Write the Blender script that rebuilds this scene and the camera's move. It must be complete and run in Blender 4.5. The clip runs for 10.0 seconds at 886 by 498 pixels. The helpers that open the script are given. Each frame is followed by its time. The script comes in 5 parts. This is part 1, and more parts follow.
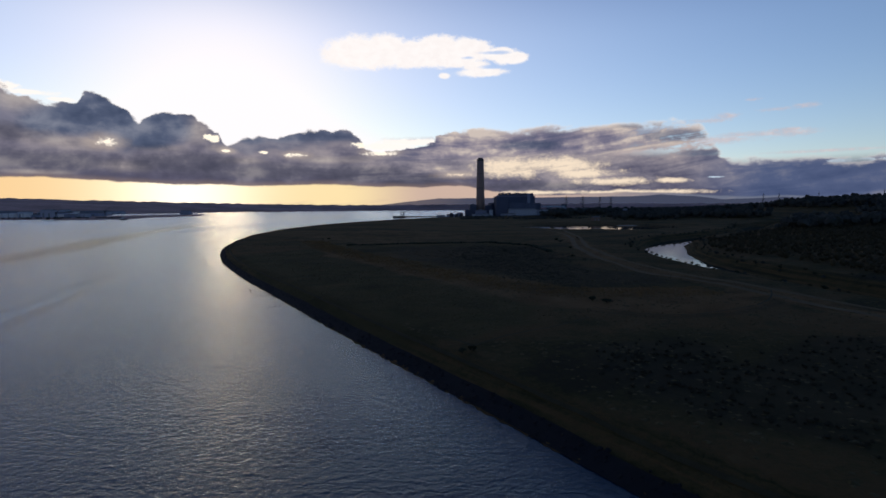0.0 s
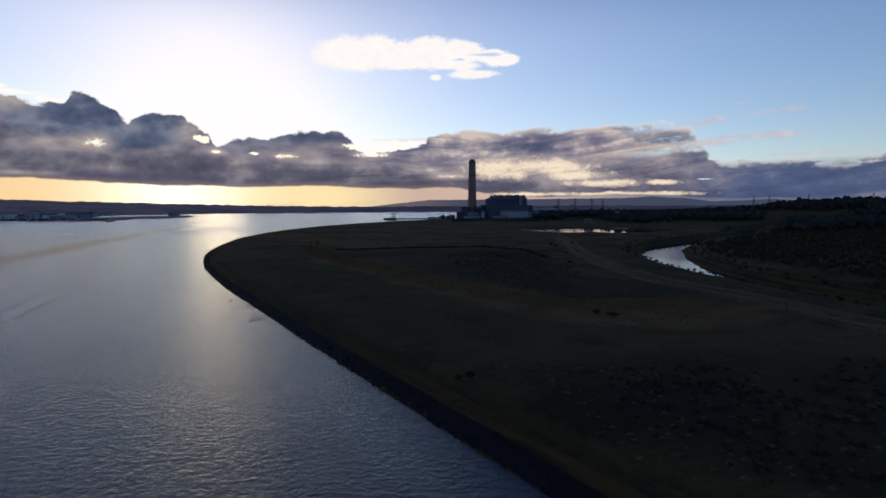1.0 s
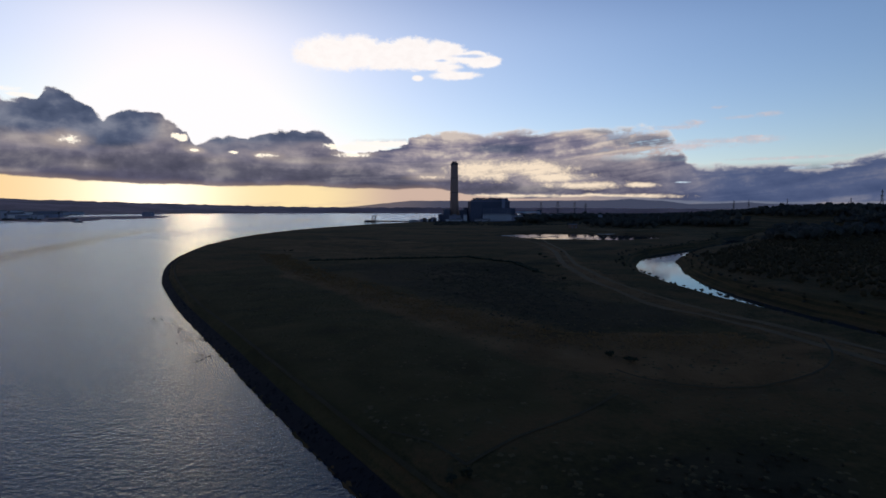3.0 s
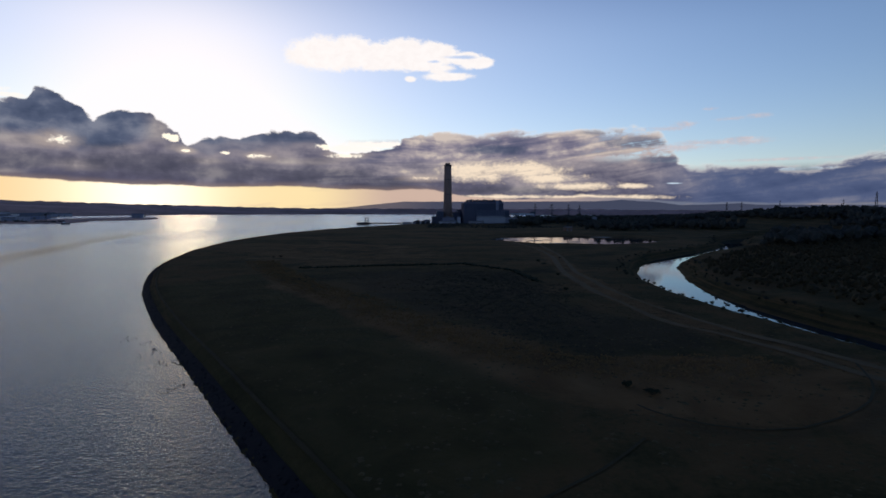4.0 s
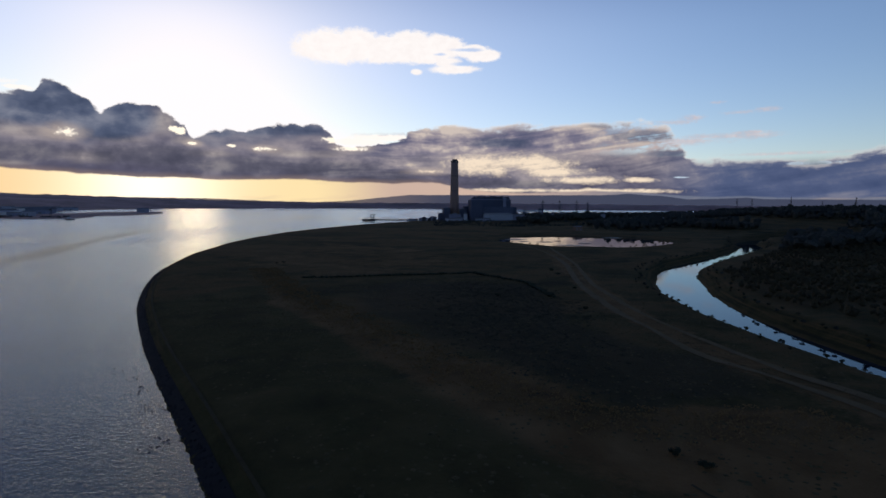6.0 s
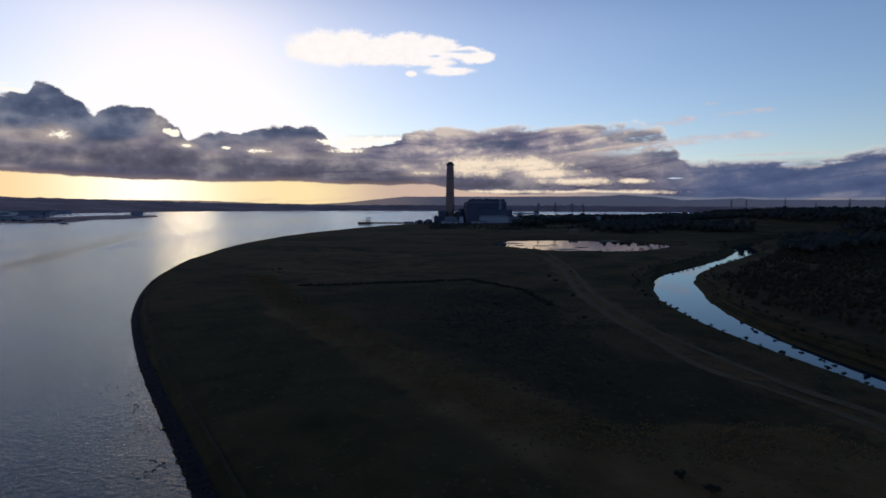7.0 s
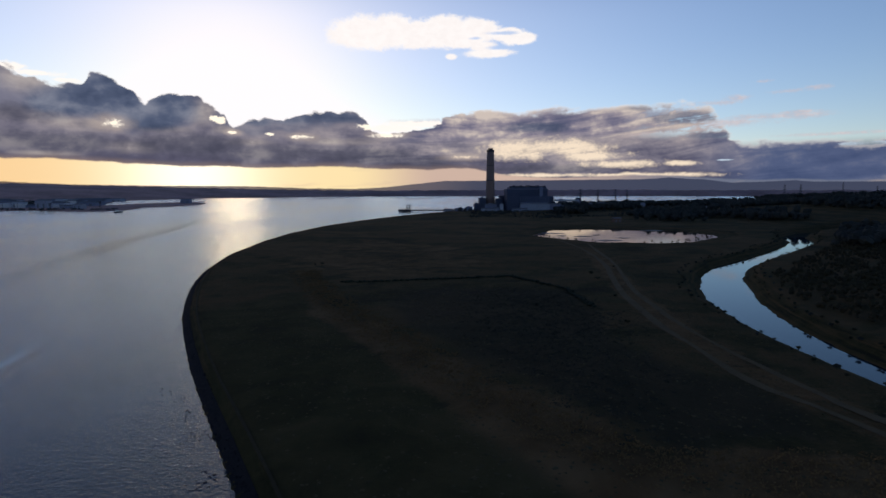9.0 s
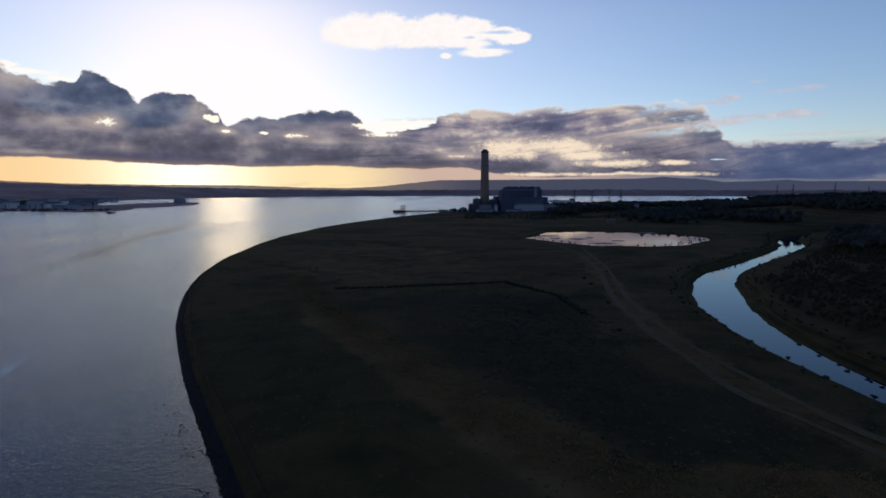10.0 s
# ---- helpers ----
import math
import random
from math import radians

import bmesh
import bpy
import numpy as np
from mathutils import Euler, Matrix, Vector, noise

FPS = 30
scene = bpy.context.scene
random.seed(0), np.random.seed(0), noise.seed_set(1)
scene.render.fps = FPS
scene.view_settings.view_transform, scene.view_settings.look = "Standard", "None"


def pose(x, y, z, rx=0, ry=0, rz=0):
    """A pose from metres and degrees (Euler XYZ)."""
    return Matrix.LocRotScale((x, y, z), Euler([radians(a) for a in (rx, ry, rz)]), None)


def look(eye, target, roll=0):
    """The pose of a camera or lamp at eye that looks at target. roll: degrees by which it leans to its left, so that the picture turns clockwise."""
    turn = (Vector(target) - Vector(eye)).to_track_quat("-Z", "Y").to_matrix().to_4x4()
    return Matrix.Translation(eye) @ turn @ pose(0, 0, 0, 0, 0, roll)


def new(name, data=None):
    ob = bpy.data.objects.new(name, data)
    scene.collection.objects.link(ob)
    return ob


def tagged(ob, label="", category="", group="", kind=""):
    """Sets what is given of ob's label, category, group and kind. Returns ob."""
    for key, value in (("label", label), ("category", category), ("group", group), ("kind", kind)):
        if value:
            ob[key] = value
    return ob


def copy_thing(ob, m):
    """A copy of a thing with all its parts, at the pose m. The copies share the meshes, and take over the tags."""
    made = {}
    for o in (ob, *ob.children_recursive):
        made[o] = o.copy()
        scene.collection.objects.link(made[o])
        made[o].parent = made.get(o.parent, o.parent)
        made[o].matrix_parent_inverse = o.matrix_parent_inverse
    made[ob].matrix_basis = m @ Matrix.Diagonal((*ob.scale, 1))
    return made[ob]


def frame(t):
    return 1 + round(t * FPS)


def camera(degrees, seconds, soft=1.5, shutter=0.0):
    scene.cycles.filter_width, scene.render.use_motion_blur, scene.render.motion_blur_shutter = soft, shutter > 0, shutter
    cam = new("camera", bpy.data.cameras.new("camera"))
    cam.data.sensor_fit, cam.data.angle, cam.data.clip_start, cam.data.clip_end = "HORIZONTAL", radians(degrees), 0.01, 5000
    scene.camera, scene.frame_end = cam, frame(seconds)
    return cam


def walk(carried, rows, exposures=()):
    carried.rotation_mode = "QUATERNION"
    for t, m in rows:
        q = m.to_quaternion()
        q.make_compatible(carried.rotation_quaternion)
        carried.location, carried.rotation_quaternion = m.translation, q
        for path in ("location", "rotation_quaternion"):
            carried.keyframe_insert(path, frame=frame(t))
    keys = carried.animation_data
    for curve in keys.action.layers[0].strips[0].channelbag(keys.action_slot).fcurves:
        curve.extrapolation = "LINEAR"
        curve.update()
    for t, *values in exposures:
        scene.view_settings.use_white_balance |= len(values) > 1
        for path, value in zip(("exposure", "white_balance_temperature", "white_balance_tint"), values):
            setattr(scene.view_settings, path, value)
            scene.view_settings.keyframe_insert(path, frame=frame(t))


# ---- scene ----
cam = camera(76.04, 10.0, soft=1.65)
# seconds, x, y, z, pitch, lean, heading
ROUTE = [
    (0.0, -94.30, 20.01, 29.56, -4.27, -0.35, 0.04),
    (0.5, -94.44, 25.75, 30.12, -4.20, -0.27, -0.36),
    (1.0, -94.76, 31.52, 30.72, -4.12, -0.27, -0.84),
    (1.5, -94.72, 37.53, 31.75, -3.88, -0.23, -1.46),
    (2.0, -94.79, 43.57, 32.82, -3.80, -0.14, -2.01),
    (2.5, -94.93, 49.63, 33.98, -3.69, 0.01, -2.55),
    (2.7, -94.99, 52.10, 34.43, -3.92, 0.08, -2.57),
    (3.8, -95.62, 66.11, 37.06, -4.10, 0.22, -3.47),
    (4.0, -95.77, 68.47, 37.67, -3.94, 0.17, -3.48),
    (4.2, -95.89, 70.68, 38.37, -3.83, 0.36, -3.53),
    (4.5, -96.06, 74.01, 39.41, -3.78, 0.63, -3.75),
    (4.7, -96.21, 75.80, 40.25, -4.01, 0.62, -3.79),
    (5.0, -96.43, 78.49, 41.48, -4.18, 0.60, -3.88),
    (5.2, -96.64, 79.75, 42.30, -4.28, 0.51, -3.82),
    (5.5, -96.94, 81.65, 43.55, -4.45, 0.38, -3.70),
    (5.7, -97.09, 82.66, 44.35, -4.53, 0.37, -2.93),
    (6.8, -98.06, 85.29, 47.80, -4.67, 0.20, -3.12),
    (7.0, -98.17, 85.59, 48.39, -4.44, 0.17, -3.39),
    (7.2, -98.24, 85.81, 49.00, -4.20, 0.11, -3.47),
    (7.3, -98.27, 85.92, 49.31, -4.27, 0.08, -3.49),
    (7.4, -98.31, 86.03, 49.62, -4.22, 0.05, -3.22),
    (7.5, -98.34, 86.14, 49.92, -4.46, 0.01, -1.49),
    (7.6, -98.35, 86.18, 50.27, -4.59, -0.02, -0.42),
    (7.7, -98.35, 86.23, 50.61, -4.88, -0.04, 0.92),
    (7.8, -98.36, 86.28, 50.96, -5.13, -0.07, 1.36),
    (7.9, -98.37, 86.33, 51.30, -5.27, -0.10, 1.47),
    (8.0, -98.38, 86.38, 51.64, -5.53, -0.13, 1.44),
    (8.2, -98.35, 86.39, 52.39, -5.78, -0.16, 1.25),
    (8.3, -98.34, 86.39, 52.76, -5.85, -0.17, 1.19),
    (8.5, -98.32, 86.39, 53.50, -5.94, -0.19, 0.98),
    (9.0, -98.19, 86.40, 55.35, -6.02, -0.17, 0.67),
    (9.5, -97.99, 86.24, 57.29, -6.04, -0.17, 0.43),
    (10.0, -97.75, 85.91, 59.37, -6.10, -0.13, 0.13),
]
walk(cam, [(t, pose(x, y, z, 90 + tilt, 0, turn) @ pose(0, 0, 0, 0, 0, lean))
           for t, x, y, z, tilt, lean, turn in ROUTE])

# ---------------------------------------------------------------- sky and sun
SUN_TURN, SUN_HEIGHT = -0.362, 0.143      # radians: bearing from +y towards +x, elevation
SUN_WAY = Vector((math.sin(SUN_TURN) * math.cos(SUN_HEIGHT), math.cos(SUN_TURN) * math.cos(SUN_HEIGHT), math.sin(SUN_HEIGHT)))


class Net:
    """Short-hand for building node trees."""

    def __init__(self, tree):
        self.tree = tree
        self.tree.nodes.clear()

    def node(self, kind, **settings):
        n = self.tree.nodes.new(kind)
        for key, value in settings.items():
            setattr(n, key, value)
        return n

    def put(self, value, socket):
        if isinstance(value, bpy.types.NodeSocket):
            self.tree.links.new(value, socket)
        elif isinstance(value, tuple) and len(value) == 3 and socket.type == "RGBA":
            socket.default_value = (*value, 1)
        else:
            socket.default_value = value

    def math(self, op, a, b=0.0, c=0.0, clamp=False):
        n = self.node("ShaderNodeMath", operation=op, use_clamp=clamp)
        for value, socket in zip((a, b, c), n.inputs):
            self.put(value, socket)
        return n.outputs[0]

    def add(self, a, b):
        return self.math("ADD", a, b)

    def sub(self, a, b):
        return self.math("SUBTRACT", a, b)

    def mul(self, a, b):
        return self.math("MULTIPLY", a, b)

    def step(self, value, low, high, to=1.0):
        n = self.node("ShaderNodeMapRange", interpolation_type="SMOOTHSTEP")
        for v, i in ((value, 0), (low, 1), (high, 2), (0.0, 3), (to, 4)):
            self.put(v, n.inputs[i])
        return n.outputs[0]

    def vec(self, x, y, z=0.0):
        n = self.node("ShaderNodeCombineXYZ")
        for v, s in zip((x, y, z), n.inputs):
            self.put(v, s)
        return n.outputs[0]

    def noise(self, at, scale, detail=4.0, rough=0.5, distort=0.0):
        n = self.node("ShaderNodeTexNoise")
        self.put(at, n.inputs["Vector"])
        for key, v in (("Scale", scale), ("Detail", detail), ("Roughness", rough), ("Distortion", distort)):
            n.inputs[key].default_value = v
        return n.outputs[0]

    def mix(self, f, a, b, blend="MIX"):
        n = self.node("ShaderNodeMix", data_type="RGBA", blend_type=blend)
        self.put(f, n.inputs[0])
        self.put(a, n.inputs[6])
        self.put(b, n.inputs[7])
        return n.outputs[2]

    def ramp(self, f, stops, smooth="LINEAR"):
        n = self.node("ShaderNodeValToRGB")
        n.color_ramp.interpolation = smooth
        while len(n.color_ramp.elements) < len(stops):
            n.color_ramp.elements.new(0.5)
        for e, (at, colour) in zip(n.color_ramp.elements, stops):
            e.position = at
        for e, (at, colour) in zip(n.color_ramp.elements, stops):
            e.color = (*colour, 1)
        self.put(f, n.inputs[0])
        return n.outputs[0]

    def split(self, colour):
        n = self.node("ShaderNodeSeparateXYZ")
        self.put(colour, n.inputs[0])
        return n.outputs


def make_sky():
    world = bpy.data.worlds.new("sky")
    world.use_nodes = True
    scene.world = world
    k = Net(world.node_tree)
    way = k.node("ShaderNodeVectorMath", operation="NORMALIZE")
    k.put(k.node("ShaderNodeTexCoord").outputs["Generated"], way.inputs[0])
    x, y, z = k.split(way.outputs[0])
    flat = k.math("MAXIMUM", k.math("SQRT", k.add(k.mul(x, x), k.mul(y, y))), 0.03)
    turn = k.math("ARCTAN2", x, y)
    rise = k.math("DIVIDE", z, flat)
    toward = k.node("ShaderNodeVectorMath", operation="DOT_PRODUCT")
    k.put(way.outputs[0], toward.inputs[0])
    toward.inputs[1].default_value = SUN_WAY
    near = k.math("MAXIMUM", toward.outputs["Value"], 0.0)

    # clear air
    air = k.node("ShaderNodeTexSky", sky_type="NISHITA", sun_disc=False, sun_elevation=SUN_HEIGHT + 0.05,
                 sun_rotation=SUN_TURN, air_density=1.0, dust_density=0.15, ozone_density=2.5)
    clear = k.mix(1.0, air.outputs[0], (AIR * 1.28, AIR * 1.21, AIR * 1.38), "MULTIPLY")
    pale = k.mul(k.math("POWER", near, 5.0), 0.085)
    blaze = k.add(k.mul(k.math("POWER", near, 130.0), 0.62), k.mul(k.math("POWER", near, 30.0), 0.16))
    glow = k.add(pale, blaze)
    white = k.math("SUBTRACT", 1.0, k.math("POWER", 2.718, k.mul(glow, -3.0)))
    clear = k.mix(white, clear, (1.06, 0.985, 0.99))
    clear = k.mix(k.step(z, 0.26, 0.52), clear, k.mix(1.0, clear, (0.15, 0.29, 0.50), "MULTIPLY"))
    behind = k.math("SUBTRACT", 1.0, k.step(toward.outputs["Value"], -0.3, 0.55))
    clear = k.mix(behind, clear, k.mix(1.0, clear, (0.80, 0.80, 0.80), "MULTIPLY"))
    cap = k.node("ShaderNodeVectorMath", operation="MINIMUM")
    k.put(clear, cap.inputs[0])
    cap.inputs[1].default_value = (1.02, 0.985, 1.0)
    clear = cap.outputs[0]

    # ragged fields that break up every edge
    broad = k.noise(k.vec(k.mul(turn, 5.5), k.mul(rise, 13.0)), 1.0, 4.0, 0.5, 0.2)
    big = k.noise(k.vec(k.mul(turn, 17.0), k.mul(rise, 25.0), 5.0), 1.0, 7.0, 0.55, 0.25)
    fine = k.noise(k.vec(k.mul(turn, 55.0), k.mul(rise, 75.0), 3.0), 1.0, 6.0, 0.65, 0.3)
    slant = k.mul(k.math("MAXIMUM", k.sub(turn, 0.12), 0.0), 0.14)
    streak = k.noise(k.vec(k.mul(turn, 7.0), k.mul(k.sub(rise, slant), 52.0), 7.0), 1.0, 6.0, 0.55, 0.6)
    left = k.math("SUBTRACT", 1.0, k.step(turn, -0.36, 0.0))
    def lobes(scale, depth):
        n = k.node("ShaderNodeTexVoronoi", feature="SMOOTH_F1")
        n.inputs["Scale"].default_value, n.inputs["Smoothness"].default_value = scale, 0.25
        k.put(k.vec(k.add(turn, k.mul(k.sub(big, 0.5), 0.03)), k.mul(rise, 1.35), depth), n.inputs["Vector"])
        return n.outputs["Distance"]

    lobe, knob = lobes(19.0, 0.0), lobes(52.0, 0.0)
    billow = k.add(k.mul(k.sub(0.55, lobe), 0.027), k.mul(k.sub(0.45, knob), 0.015))
    puff = k.add(k.mul(k.sub(big, 0.5), k.sub(0.034, k.mul(left, 0.020))), k.mul(left, k.mul(billow, 0.6)))
    puff = k.add(puff, k.add(k.mul(k.sub(fine, 0.5), 0.013), k.mul(k.sub(streak, 0.5), k.mul(k.sub(1.0, left), 0.030))))

    # lines of the cloud bank along the horizon, as slopes over the bearing: its top, its foot, the belly of the dark upper mass, the far hills
    def profile(points, bend="LINEAR"):
        """A broken line through (bearing, slope), in two halves for the sake of its fineness."""
        halves = []
        for lo, hi in ((-0.75, -0.05), (-0.05, 0.75)):
            inner = [(a, v) for a, v in points if lo < a < hi]
            ends = [(e, float(np.interp(e, [q[0] for q in points], [q[1] for q in points]))) for e in (lo, hi)]
            row = [ends[0]] + inner + [ends[1]]
            ramp = k.ramp(k.mul(k.sub(turn, lo), 1 / (hi - lo)), [((a - lo) / (hi - lo), (v / 0.4, v / 0.4, v / 0.4)) for a, v in row], bend)
            halves.append(k.mul(k.split(ramp)[0], 0.4))
        pick = k.math("GREATER_THAN", turn, -0.05)
        return k.add(halves[0], k.mul(pick, k.sub(halves[1], halves[0])))

    top = profile([(-0.674, 0.1775), (-0.610, 0.1592), (-0.587, 0.1560), (-0.566, 0.1605), (-0.556, 0.1704), (-0.516, 0.1576), (-0.498, 0.1455), (-0.486, 0.1379), (-0.478, 0.1444),
                   (-0.456, 0.1520), (-0.429, 0.1468), (-0.412, 0.1425), (-0.382, 0.1289), (-0.372, 0.1240), (-0.367, 0.1087), (-0.355, 0.1055), (-0.326, 0.1203), (-0.287, 0.1205),
                   (-0.249, 0.1290), (-0.183, 0.1335), (-0.159, 0.1340), (-0.146, 0.1225), (-0.133, 0.1055), (-0.106, 0.1000), (-0.067, 0.1080), (-0.008, 0.1250),
                   (0.041, 0.1305), (0.090, 0.1340), (0.147, 0.1340), (0.185, 0.1390), (0.240, 0.1370), (0.285, 0.1370), (0.346, 0.1390), (0.395, 0.1340), (0.420, 0.1280),
                   (0.436, 0.1100), (0.452, 0.0880), (0.471, 0.0730), (0.521, 0.0710), (0.577, 0.0740), (0.633, 0.0725), (0.740, 0.0900)], "CARDINAL")
    belly = profile([(-0.678, 0.119), (-0.640, 0.1145), (-0.607, 0.108), (-0.544, 0.110), (-0.525, 0.104), (-0.507, 0.093), (-0.468, 0.093), (-0.439, 0.105),
                     (-0.417, 0.113), (-0.388, 0.107), (-0.358, 0.1025), (-0.314, 0.100), (-0.268, 0.105), (-0.202, 0.114), (-0.164, 0.1165), (-0.1255, 0.094),
                     (-0.067, 0.079), (0.051, 0.080), (0.090, 0.0855), (0.148, 0.0867), (0.232, 0.087), (0.295, 0.0925), (0.347, 0.096), (0.389, 0.1015),
                     (0.429, 0.109), (0.452, 0.075), (0.471, 0.044), (0.523, 0.038), (0.636, 0.0315)])
    foot = profile([(-0.682, 0.0445), (-0.618, 0.0455), (-0.547, 0.0423), (-0.470, 0.0385), (-0.387, 0.037), (-0.298, 0.036), (-0.242, 0.038), (-0.184, 0.0385),
                    (-0.107, 0.034), (-0.038, 0.033), (0.032, 0.0365), (0.061, 0.0315), (0.091, 0.0245), (0.168, 0.018), (0.28, 0.021), (0.35, 0.0215),
                    (0.40, 0.017), (0.449, 0.013), (0.637, 0.0113)])
    hill = k.sub(profile([(-0.684, 0.0241), (-0.633, 0.0213), (-0.578, 0.019), (-0.471, 0.0175), (-0.344, 0.0166), (-0.243, 0.0127), (-0.166, 0.0116), (-0.107, 0.0144),
                          (-0.048, 0.0212), (-0.008, 0.0251), (0.324, 0.0262), (0.345, 0.0272), (0.367, 0.0288), (0.39, 0.0265), (0.417, 0.0253), (0.457, 0.0197),
                          (0.51, 0.021), (0.538, 0.0225), (0.5665, 0.0204), (0.637, 0.0197)]), 0.01)
    under_top = k.sub(k.add(top, puff), rise)
    over_foot = k.add(k.sub(rise, foot), k.add(k.mul(k.sub(big, 0.5), 0.008), k.mul(k.sub(fine, 0.5), 0.003)))
    right = k.step(turn, -0.02, 0.12)
    body = k.mul(k.step(under_top, 0.0, k.add(0.004, k.mul(right, 0.007))), k.step(over_foot, -0.001, 0.0025))
    shred = k.mul(k.step(turn, 0.28, 0.43), k.step(rise, 0.076, 0.092))
    tatter = k.step(k.add(streak, k.add(k.mul(k.sub(fine, 0.5), 0.4), k.mul(k.sub(big, 0.5), 0.3))), 0.40, 0.56)
    body = k.mul(body, k.sub(1.0, k.mul(shred, k.sub(1.0, tatter))))

    crumb = k.noise(k.vec(k.mul(turn, 190.0), k.mul(rise, 300.0), 9.0), 1.0, 3.0, 0.6, 0.5)
    ragged = k.add(k.mul(k.sub(crumb, 0.5), 1.2), k.add(k.mul(k.sub(fine, 0.5), 2.6), k.mul(k.sub(big, 0.5), 3.2)))

    spot = k.vec(turn, rise)

    def patch(list_of, soft=0.55, torn=1.0):
        """Where any of the given ovals (bearing, slope, half width, half height) lies, ragged."""
        far = None
        for a, v, ra, rv in list_of:
            lay = k.node("ShaderNodeVectorMath", operation="MULTIPLY_ADD")
            k.put(spot, lay.inputs[0])
            lay.inputs[1].default_value, lay.inputs[2].default_value = (1 / ra, 1 / rv, 0), (-a / ra, -v / rv, 0)
            d = k.node("ShaderNodeVectorMath", operation="LENGTH")
            k.put(lay.outputs[0], d.inputs[0])
            far = d.outputs["Value"] if far is None else k.math("MINIMUM", far, d.outputs["Value"])
        return k.math("SUBTRACT", 1.0, k.step(k.add(far, k.mul(ragged, torn)), soft, 1.25))

    holes = patch([(-0.532, 0.1008, 0.013, 0.0055), (-0.379, 0.1122, 0.0062, 0.0050), (-0.388, 0.1145, 0.006, 0.004), (-0.362, 0.0935, 0.009, 0.003), (-0.250, 0.0888, 0.014, 0.0034),
                   (0.024, 0.056, 0.026, 0.0040), (-0.305, 0.092, 0.008, 0.003), (-0.106, 0.093, 0.020, 0.004), (-0.142, 0.108, 0.018, 0.004)], 0.15, 1.0)
    halo = patch([(-0.532, 0.1008, 0.034, 0.015), (-0.360, 0.094, 0.018, 0.007), (-0.250, 0.089, 0.03, 0.008), (-0.106, 0.095, 0.04, 0.009), (0.024, 0.056, 0.05, 0.009)], 0.0, 0.25)
    warm = patch([(0.120, 0.067, 0.075, 0.017), (0.19, 0.070, 0.09, 0.015), (0.245, 0.055, 0.06, 0.009), (0.29, 0.0415, 0.07, 0.007), (0.17, 0.0235, 0.13, 0.004), (0.31, 0.0225, 0.12, 0.004),
                  (0.38, 0.041, 0.03, 0.004)], 0.25, 0.6)
    lit_band = patch([(0.405, 0.094, 0.06, 0.008), (0.35, 0.088, 0.07, 0.006), (0.445, 0.101, 0.05, 0.006), (0.505, 0.1075, 0.05, 0.0035), (0.535, 0.112, 0.03, 0.003)], 0.2, 0.5)
    slit = patch([(0.615, 0.0632, 0.035, 0.0022), (0.447, 0.0446, 0.012, 0.0012)], 0.4)

    # upper mass in front, paler layers beneath it, a dark base
    tumble = k.add(k.mul(k.sub(big, 0.5), 0.030), k.add(k.mul(k.sub(fine, 0.5), 0.012), k.mul(left, k.mul(k.sub(lobe, 0.45), 0.022))))
    over = k.step(k.add(k.sub(rise, belly), tumble), k.sub(-0.006, k.mul(left, 0.007)), k.sub(0.008, k.mul(left, 0.007)))
    grain = k.add(k.mul(k.sub(big, 0.5), 1.1), k.add(k.mul(k.sub(fine, 0.5), 0.55), k.mul(k.sub(broad, 0.5), 0.8)))
    grain = k.add(grain, k.mul(left, k.add(k.mul(k.sub(lobe, 0.42), 0.55), k.mul(k.sub(knob, 0.42), 0.30))))
    grain = k.add(grain, k.mul(k.sub(streak, 0.5), k.sub(1.5, k.mul(left, 1.0))))
    heap = k.ramp(k.add(0.36, k.mul(grain, 0.85)), [(0.1, (0.085, 0.092, 0.150)), (0.45, (0.145, 0.148, 0.210)), (0.75, (0.25, 0.24, 0.29)), (1.0, (0.46, 0.42, 0.42))])
    deck = k.ramp(k.add(0.60, k.mul(grain, 1.45)), [(0.1, (0.105, 0.110, 0.185)), (0.4, (0.175, 0.165, 0.240)), (0.7, (0.33, 0.29, 0.33)), (1.0, (0.62, 0.53, 0.48))])
    upper = k.mix(k.step(turn, -0.16, 0.02), heap, deck)
    pale_end = k.math("SUBTRACT", 1.0, k.step(turn, -0.66, -0.56))
    upper = k.mix(k.mul(pale_end, 0.45), upper, (0.25, 0.24, 0.31))
    level = k.math("DIVIDE", k.sub(rise, foot), k.math("MAXIMUM", k.sub(belly, foot), 0.01))
    under = k.ramp(k.add(k.add(k.mul(level, 0.62), k.add(0.09, k.mul(right, 0.14))), k.mul(grain, k.sub(0.95, k.mul(left, 0.22)))), [(0.0, (0.066, 0.064, 0.105)), (0.3, (0.108, 0.104, 0.158)), (0.55, (0.20, 0.185, 0.235)), (0.85, (0.36, 0.315, 0.335)), (1.0, (0.58, 0.49, 0.43))])
    far_deck = k.ramp(k.add(0.45, k.mul(grain, 0.75)), [(0.1, (0.052, 0.076, 0.165)), (0.5, (0.085, 0.112, 0.215)), (1.0, (0.25, 0.25, 0.31))])
    grey = k.mix(over, under, upper)
    grey = k.mix(k.step(turn, 0.37, 0.52), grey, far_deck)
    # slate-blue heaps in front, warm grey shoulders between them, a dusky base
    slate = patch([(-0.538, 0.1447, 0.064, 0.0346), (-0.507, 0.1327, 0.048, 0.0285), (-0.575, 0.1302, 0.060, 0.0244), (-0.606, 0.1238, 0.035, 0.0142), (-0.454, 0.1300, 0.048, 0.0275), (-0.481, 0.1094, 0.048, 0.0183), (-0.553, 0.1541, 0.039, 0.0224)], 0.55, 0.16)
